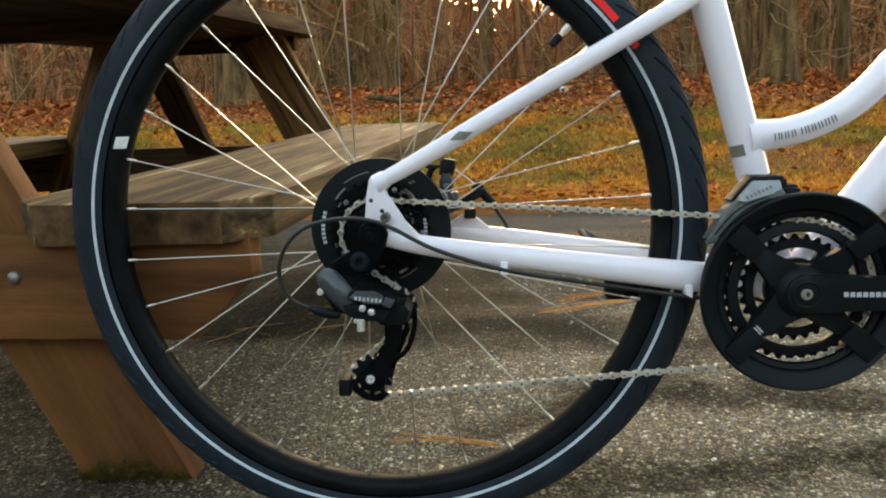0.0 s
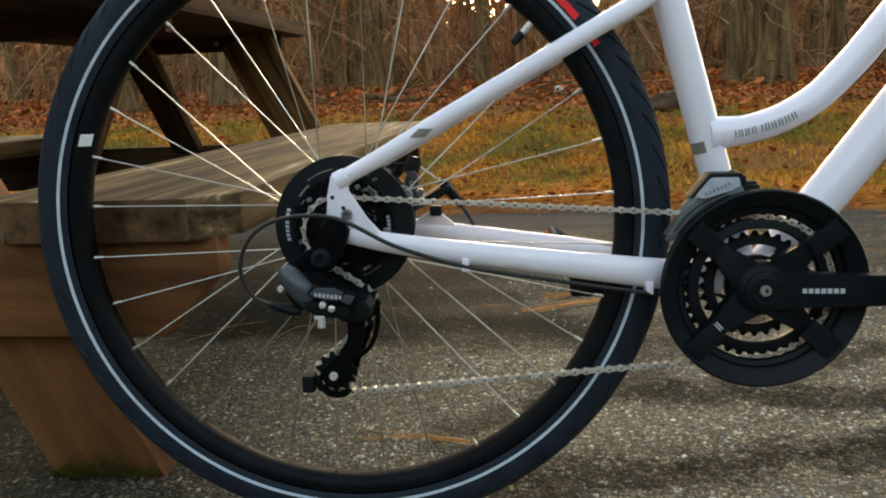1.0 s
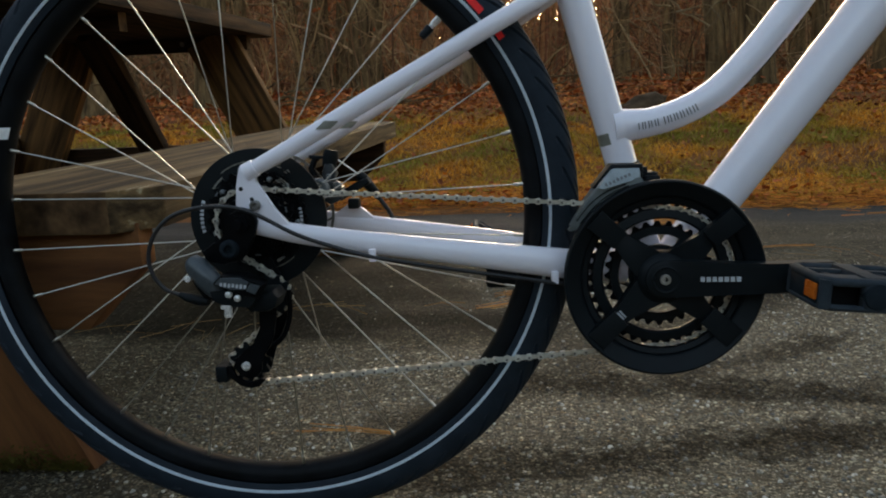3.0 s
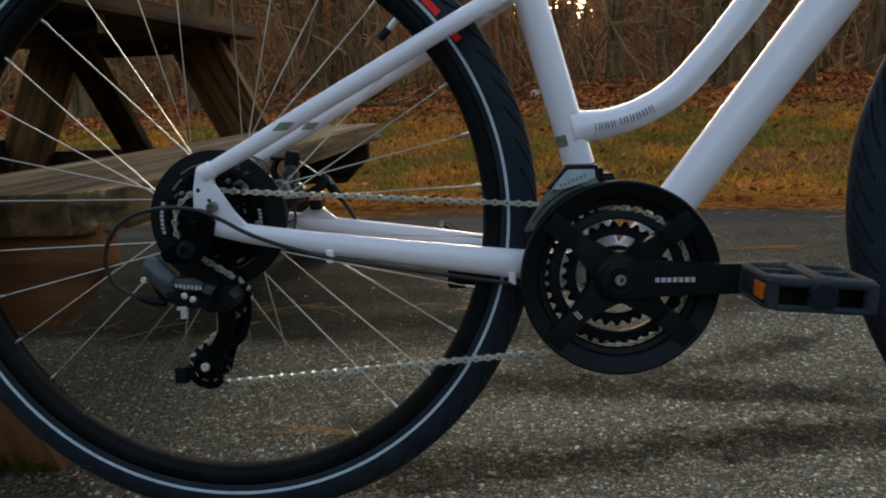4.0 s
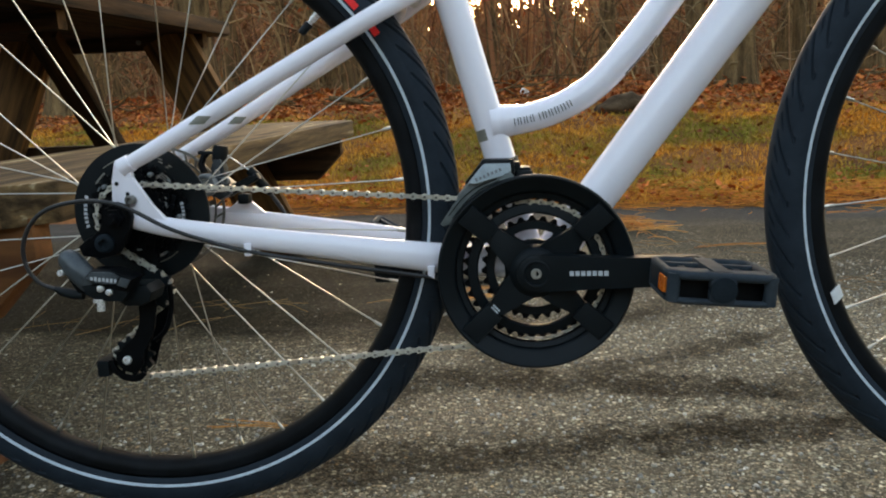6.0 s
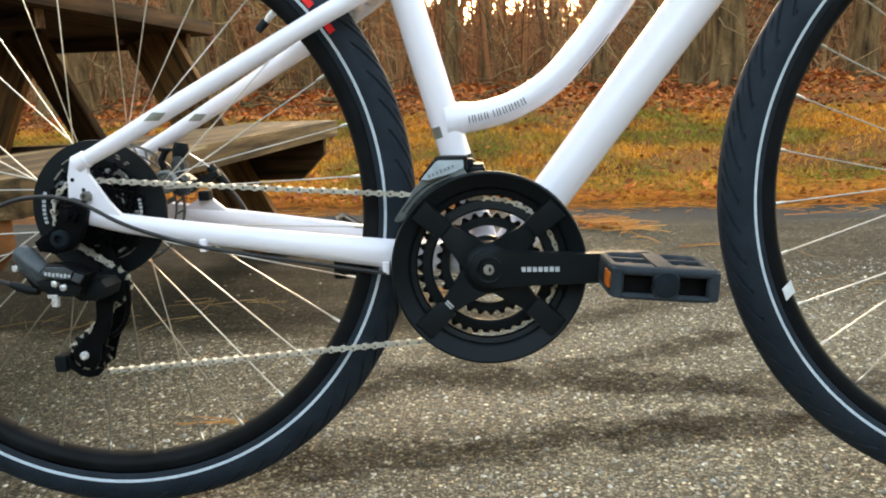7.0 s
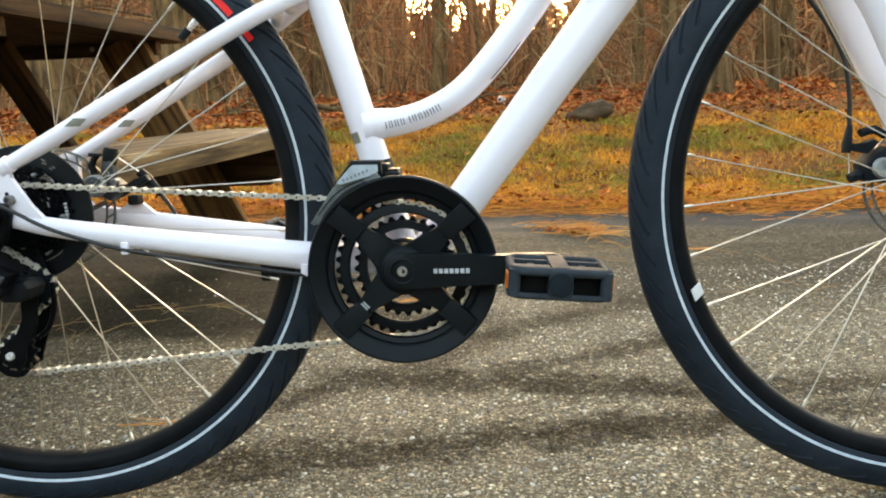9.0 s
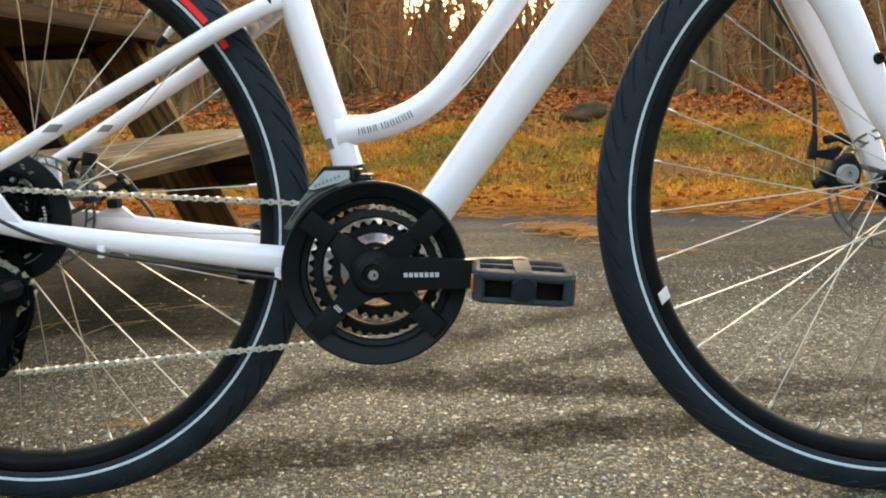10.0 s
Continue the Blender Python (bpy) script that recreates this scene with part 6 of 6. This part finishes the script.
# the trees that stand nearest, by place
tree(-3.52, 17.0, 0.21, 12, (0.0, 0), 9)
tree(-3.03, 17.2, 0.26, 12, (0.012, 0), 9)
tree(-2.68, 17.5, 0.19, 11, (-0.02, 0), 8)
tree(3.02, 7.4, 0.19, 8, (0.02, 0), 14)
tree(2.74, 7.7, 0.12, 7, (-0.05, 0), 12)
tree(3.75, 7.6, 0.075, 6, (0.02, 0), 10)
tree(-3.9, 7.0, 0.24, 9, (0.03, 0), 12)
tree(-2.75, 7.6, 0.22, 9, (0.02, 0), 12)
tree(-0.1, 12.5, 0.15, 10, (0.02, 0), 12)
tree(0.55, 14.0, 0.12, 10, (-0.03, 0), 10)
tree(2.15, 10.5, 0.13, 9, (0.04, 0), 12)
tree(5.1, 8.9, 0.17, 9, (0.02, 0), 12)
tree(4.3, 11.5, 0.20, 10, (-0.02, 0), 12)
tree(-5.6, 10.5, 0.22, 10, (0.01, 0), 12)
tree(6.9, 10.0, 0.2, 9, (0.0, 0), 12)
tree(-4.2, 13.0, 0.17, 10, (0.03, 0), 12)
for k in range(46):
    y = rng.uniform(11, 34)
    x = rng.uniform(-0.62, 0.62) * (y + 4) + 0.3
    if -0.10 < x / y < 0.17 and k % 5:
        continue
    tree(x, y, rng.uniform(0.07, 0.2), rng.uniform(8, 13), (rng.normal(0, 0.04), 0), 7, low=0.15)

# saplings, vines and brush among them
v, f = [], []
for k in range(640):
    y = rng.uniform(8.0, 23)
    x = rng.uniform(-0.60, 0.60) * (y + 3) + 0.3
    z = ground_z(x, y)
    h = rng.uniform(0.7, 3.2)
    a = rng.uniform(0, 6.283)
    tilt_ = rng.uniform(0, 0.7) ** 1.3
    pts = wander((x, y, z - 0.05), (math.cos(a) * tilt_, math.sin(a) * tilt_, 1), h, 7, 0.14)
    r = rng.uniform(0.004, 0.018)
    limb(v, f, pts, r, r * 0.3, 4)
    for j in range(4):
        q = pts[rng.integers(2, 7)]
        a = rng.uniform(0, 6.283)
        limb(v, f, wander(q, (math.cos(a), math.sin(a), rng.uniform(-0.3, 0.8)), h * rng.uniform(0.2, 0.5), 4, 0.28), r * 0.45, r * 0.12, 3)
stuff("brush", v, f, TWIG, "tangled bare brush and saplings at the wood edge", "brush", True)
v, f = [], []
for k in range(150):
    y = rng.uniform(8.2, 18)
    x = rng.uniform(-0.60, 0.60) * (y + 3) + 0.3
    z = ground_z(x, y) + rng.uniform(0.2, 2.4)
    a = rng.uniform(0, 6.283)
    pts = wander((x, y, z), (math.cos(a), 0.3 * math.sin(a), rng.uniform(-0.5, 0.5)), rng.uniform(1.0, 2.6), 9, 0.30)
    r = rng.uniform(0.004, 0.014)
    limb(v, f, pts, r, r * 0.5, 4)
stuff("vines", v, f, TWIG, "looping bare vines hanging between the trunks", "vines", True)
# slim stems where the wood is thinnest
v, f = [], []
for k in range(110):
    y = rng.uniform(13, 24)
    x = rng.uniform(-0.11, 0.18) * y
    h = rng.uniform(3.0, 7.5)
    r = 0.012 + 0.05 * rng.random() ** 2
    pts = wander((x, y, ground_z(x, y) - 0.1), (rng.normal(0, 0.06), 0, 1), h, 8, 0.05)
    limb(v, f, pts, r, r * 0.5, 6)
    for j in range(5):
        q = pts[rng.integers(2, 9)]
        limb(v, f, wander(q, (rng.normal(0, 1), 0.2, rng.uniform(0.2, 1.0)), rng.uniform(0.4, 1.4), 4, 0.2), r * 0.4, r * 0.1, 4)
stuff("slim_stems", v, f, FARWOOD, "slim bare stems against the evening glow", "saplings", True)
# pale looping vines round the nearest trunks
v, f = [], []
for cx, cy, spread, count in ((-1.45, 12.0, 1.0, 22), (2.85, 7.1, 0.5, 26), (2.25, 7.0, 0.45, 26), (-0.2, 11.0, 1.4, 18), (3.7, 7.3, 0.6, 16), (1.2, 8.8, 1.0, 12), (-3.3, 7.9, 0.9, 14)):
    for k in range(count):
        x, y = cx + rng.normal(0, spread), cy + rng.normal(0, 0.25)
        z = ground_z(x, y) + rng.uniform(0.0, 1.6)
        a = rng.uniform(0, 6.283)
        pts = wander((x, y, z), (math.cos(a), 0.2, rng.uniform(-0.6, 1.0)), rng.uniform(0.5, 1.5), 10, 0.33)
        r = 0.002 + 0.008 * rng.random() ** 2
        limb(v, f, pts, r, r * 0.4, 5)
stuff("pale_vines", v, f, VINE, "pale bare vines twisting round the trunks", "vines", True)
# dead sticks and rotting logs heaped along the edge of the wood
v, f = [], []
for k in range(190):
    x = rng.uniform(-5, 6)
    y = 6.5 - 0.10 * (x - 0.6) + rng.normal(0, 0.28)
    if noise.noise(Vector((x * 0.9, 3.3, 0))) < -0.05:
        continue
    z = ground_z(x, y) + abs(rng.normal(0, 0.10))
    a = rng.normal(0, 0.6)
    r = rng.uniform(0.003, 0.012) if k % 19 else rng.uniform(0.025, 0.04)
    limb(v, f, wander((x, y, z), (math.cos(a), math.sin(a), rng.normal(0, 0.18)), rng.uniform(0.3, 1.1), 5, 0.14), r, r * 0.5, 6)
stuff("fallen_sticks", v, f, BARK, "dark fallen sticks and rotting logs along the wood edge", "sticks", True)
# withered leaves that still hang in low branches
v, f = [], []
for k in range(26):
    cy = rng.uniform(9, 19)
    cx = rng.uniform(-0.45, 0.45) * (cy + 2) + 0.4
    cz = ground_z(cx, cy) + rng.uniform(0.5, 2.6)
    for j in range(70):
        p = Vector((rng.normal(cx, 0.42), rng.normal(cy, 0.4), rng.normal(cz, 0.32)))
        e = Euler((rng.uniform(0, 6.28), rng.uniform(0, 6.28), rng.uniform(0, 6.28))).to_matrix()
        b = len(v)
        q = rng.uniform(0.02, 0.045)
        v += [tuple(p + e @ (Vector(c) * q)) for c in ((-1, 0, 0), (0, 0.5, 0.15), (1, 0, 0), (0, -0.5, 0.1))]
        f += [(b, b + 1, b + 2), (b, b + 2, b + 3)]
stuff("hanging_leaves", v, f, OAKLEAF, "rusty withered leaves hanging in low branches", "leaves")
# far stems, thin and close, and the twiggy haze of their tops
v, f = [], []
for k in range(2600):
    y = rng.uniform(24, 75)
    x = rng.uniform(-0.70, 0.70) * (y + 3)
    z = ground_z(x, y) - 0.2
    gap = -0.09 < x / y < 0.16
    if gap and k % 5 < 2:
        continue
    h = (rng.uniform(1.6, 4.1) if gap else rng.uniform(6, 15)) * (0.6 + y / 100)
    r = rng.uniform(0.04, 0.25)
    pts = wander((x, y, z), (rng.normal(0, 0.05), 0, 1), h, 5, 0.05)
    limb(v, f, pts, r, r * 0.35, 4)
    for j in range(5):
        q = pts[rng.integers(1, 6)]
        a = rng.uniform(0, 6.283)
        limb(v, f, wander(q, (math.cos(a), 0.3 * math.sin(a), rng.uniform(0.1, 1.2)), rng.uniform(1.2, 3.5), 3, 0.2), r * 0.35, r * 0.1, 3)
stuff("far_woods", v, f, FARWOOD, "distant bare woodland", "woods", True)
v, f = [], []
for k in range(8500):
    y = rng.uniform(18, 60)
    x = rng.uniform(-0.66, 0.66) * (y + 3)
    z = ground_z(x, y) + rng.uniform(0, 1.0) ** 1.5 * (1.2 + y * (0.025 if -0.09 < x / y < 0.16 else 0.08))
    a = rng.uniform(0, 6.283)
    limb(v, f, wander((x, y, z), (math.cos(a), 0.4 * math.sin(a), rng.uniform(0.2, 1.6)), rng.uniform(0.8, 2.4), 4, 0.22), rng.uniform(0.015, 0.05), 0.008, 3)
stuff("far_brush", v, f, FARWOOD, "distant reddish brush under the trees", "brush", True)

# a dark half-buried stone and a scrap of white litter on the bank
bm = B()
bmesh.ops.create_icosphere(bm, subdivisions=3, radius=1.0)
for q in bm.verts:
    q.co *= 1 + 0.30 * noise.noise(q.co * 1.9) + 0.14 * noise.noise(q.co * 5) + 0.06 * noise.noise(q.co * 12)
    q.co = Vector((q.co.x * 0.18, q.co.y * 0.13, q.co.z * 0.085))
ob = new("boulder", finish("boulder", bm, STONE, 60))
ob.matrix_world = Matrix.Translation((1.40, 4.90, ground_z(1.40, 4.90) + 0.045)) @ Matrix.Rotation(radians(-14), 4, "Y")
tagged(ob, "dark weathered stone half sunk in leaf litter", "stone")
bm = B()
bmesh.ops.create_icosphere(bm, subdivisions=3, radius=0.075)
for q in bm.verts:
    q.co *= 1 + 0.35 * noise.noise(q.co * 22)
ob = new("litter", finish("litter", bm, LITTER, 60))
ob.location = (0.815, 7.1, ground_z(0.815, 7.1) + 0.03)
ob.scale = (0.6, 0.5, 0.75)
tagged(ob, "crumpled scrap of white plastic on the leaves", "litter")

# moss at the foot of the nearest leg
v, f = [], []
for k in range(1100):
    u = rng.uniform(0, 1)
    p = Vector((-0.458 + 0.150 * u + rng.normal(0, 0.004), 0.0985 - 0.004 * rng.random(), abs(rng.normal(0, 0.010)) * (1.6 if 0.15 < u < 0.7 else 0.8)))
    h, a = rng.uniform(0.003, 0.007), rng.uniform(0, 6.283)
    b = len(v)
    v += [(p.x - 0.003 * math.cos(a), p.y, p.z - 0.003 * math.sin(a)), (p.x + 0.003 * math.cos(a), p.y, p.z + 0.003 * math.sin(a)), (p.x + rng.normal(0, 0.002), p.y - h * 0.6, p.z + h * 0.6)]
    f.append((b, b + 1, b + 2))
stuff("moss", v, f, MOSS, "green moss at the foot of the table leg", "moss")


# ---- small stones standing proud of the asphalt ----
def pebbles(n, xr, yr):
    v, f = [], []
    for k in range(n):
        x, y = rng.uniform(*xr), yr[0] + (yr[1] - yr[0]) * rng.random() ** 1.5
        if x < 0.50 - 0.25 * y and y > 0.60 + 0.12 * noise.noise(Vector((x * 3, y * 3, 0))) and rng.random() < 0.96:
            continue
        if x < -0.35 and rng.random() < 0.75:
            continue
        r = 0.0012 + 0.0042 * rng.random() ** 2.4
        a, lift, b = rng.uniform(0, 6.283), -0.006 + r * rng.uniform(0.15, 0.6), len(v)
        for i in range(6):
            q = a + i * 1.0472
            w = r * rng.uniform(0.75, 1.25)
            v.append((x + w * math.cos(q), y + w * math.sin(q), -0.0075))
        for i in range(3):
            q = a + i * 2.0944 + 0.5
            w = r * rng.uniform(0.45, 0.7)
            v.append((x + w * math.cos(q), y + w * math.sin(q), lift + r * rng.uniform(-0.1, 0.15)))
        f.append((b + 6, b + 7, b + 8))
        for i in range(3):
            o0, o1, o2 = b + 2 * i, b + 2 * i + 1, b + (2 * i + 2) % 6
            f += [(o0, o1, b + 6 + i), (o1, o2, b + 6 + i), (o2, b + 6 + (i + 1) % 3, b + 6 + i)]
    stuff("pebbles", v, f, PEBBLE, "small grey, tan and white stones set in the asphalt", "pebbles")


pebbles(36000, (-0.85, 2.0), (-0.35, 1.35))

needle_bundle(((0.25, 0.95, 0.455, 1.02), (0.29, 1.06, 0.45, 1.10)), 9, 0.014, "orange pine needles lying side by side")
needle_bundle(((-0.03, 0.235, 0.13, 0.205), (1.08, 1.58, 1.30, 1.60)), 4, 0.008, "single orange pine needles on asphalt")
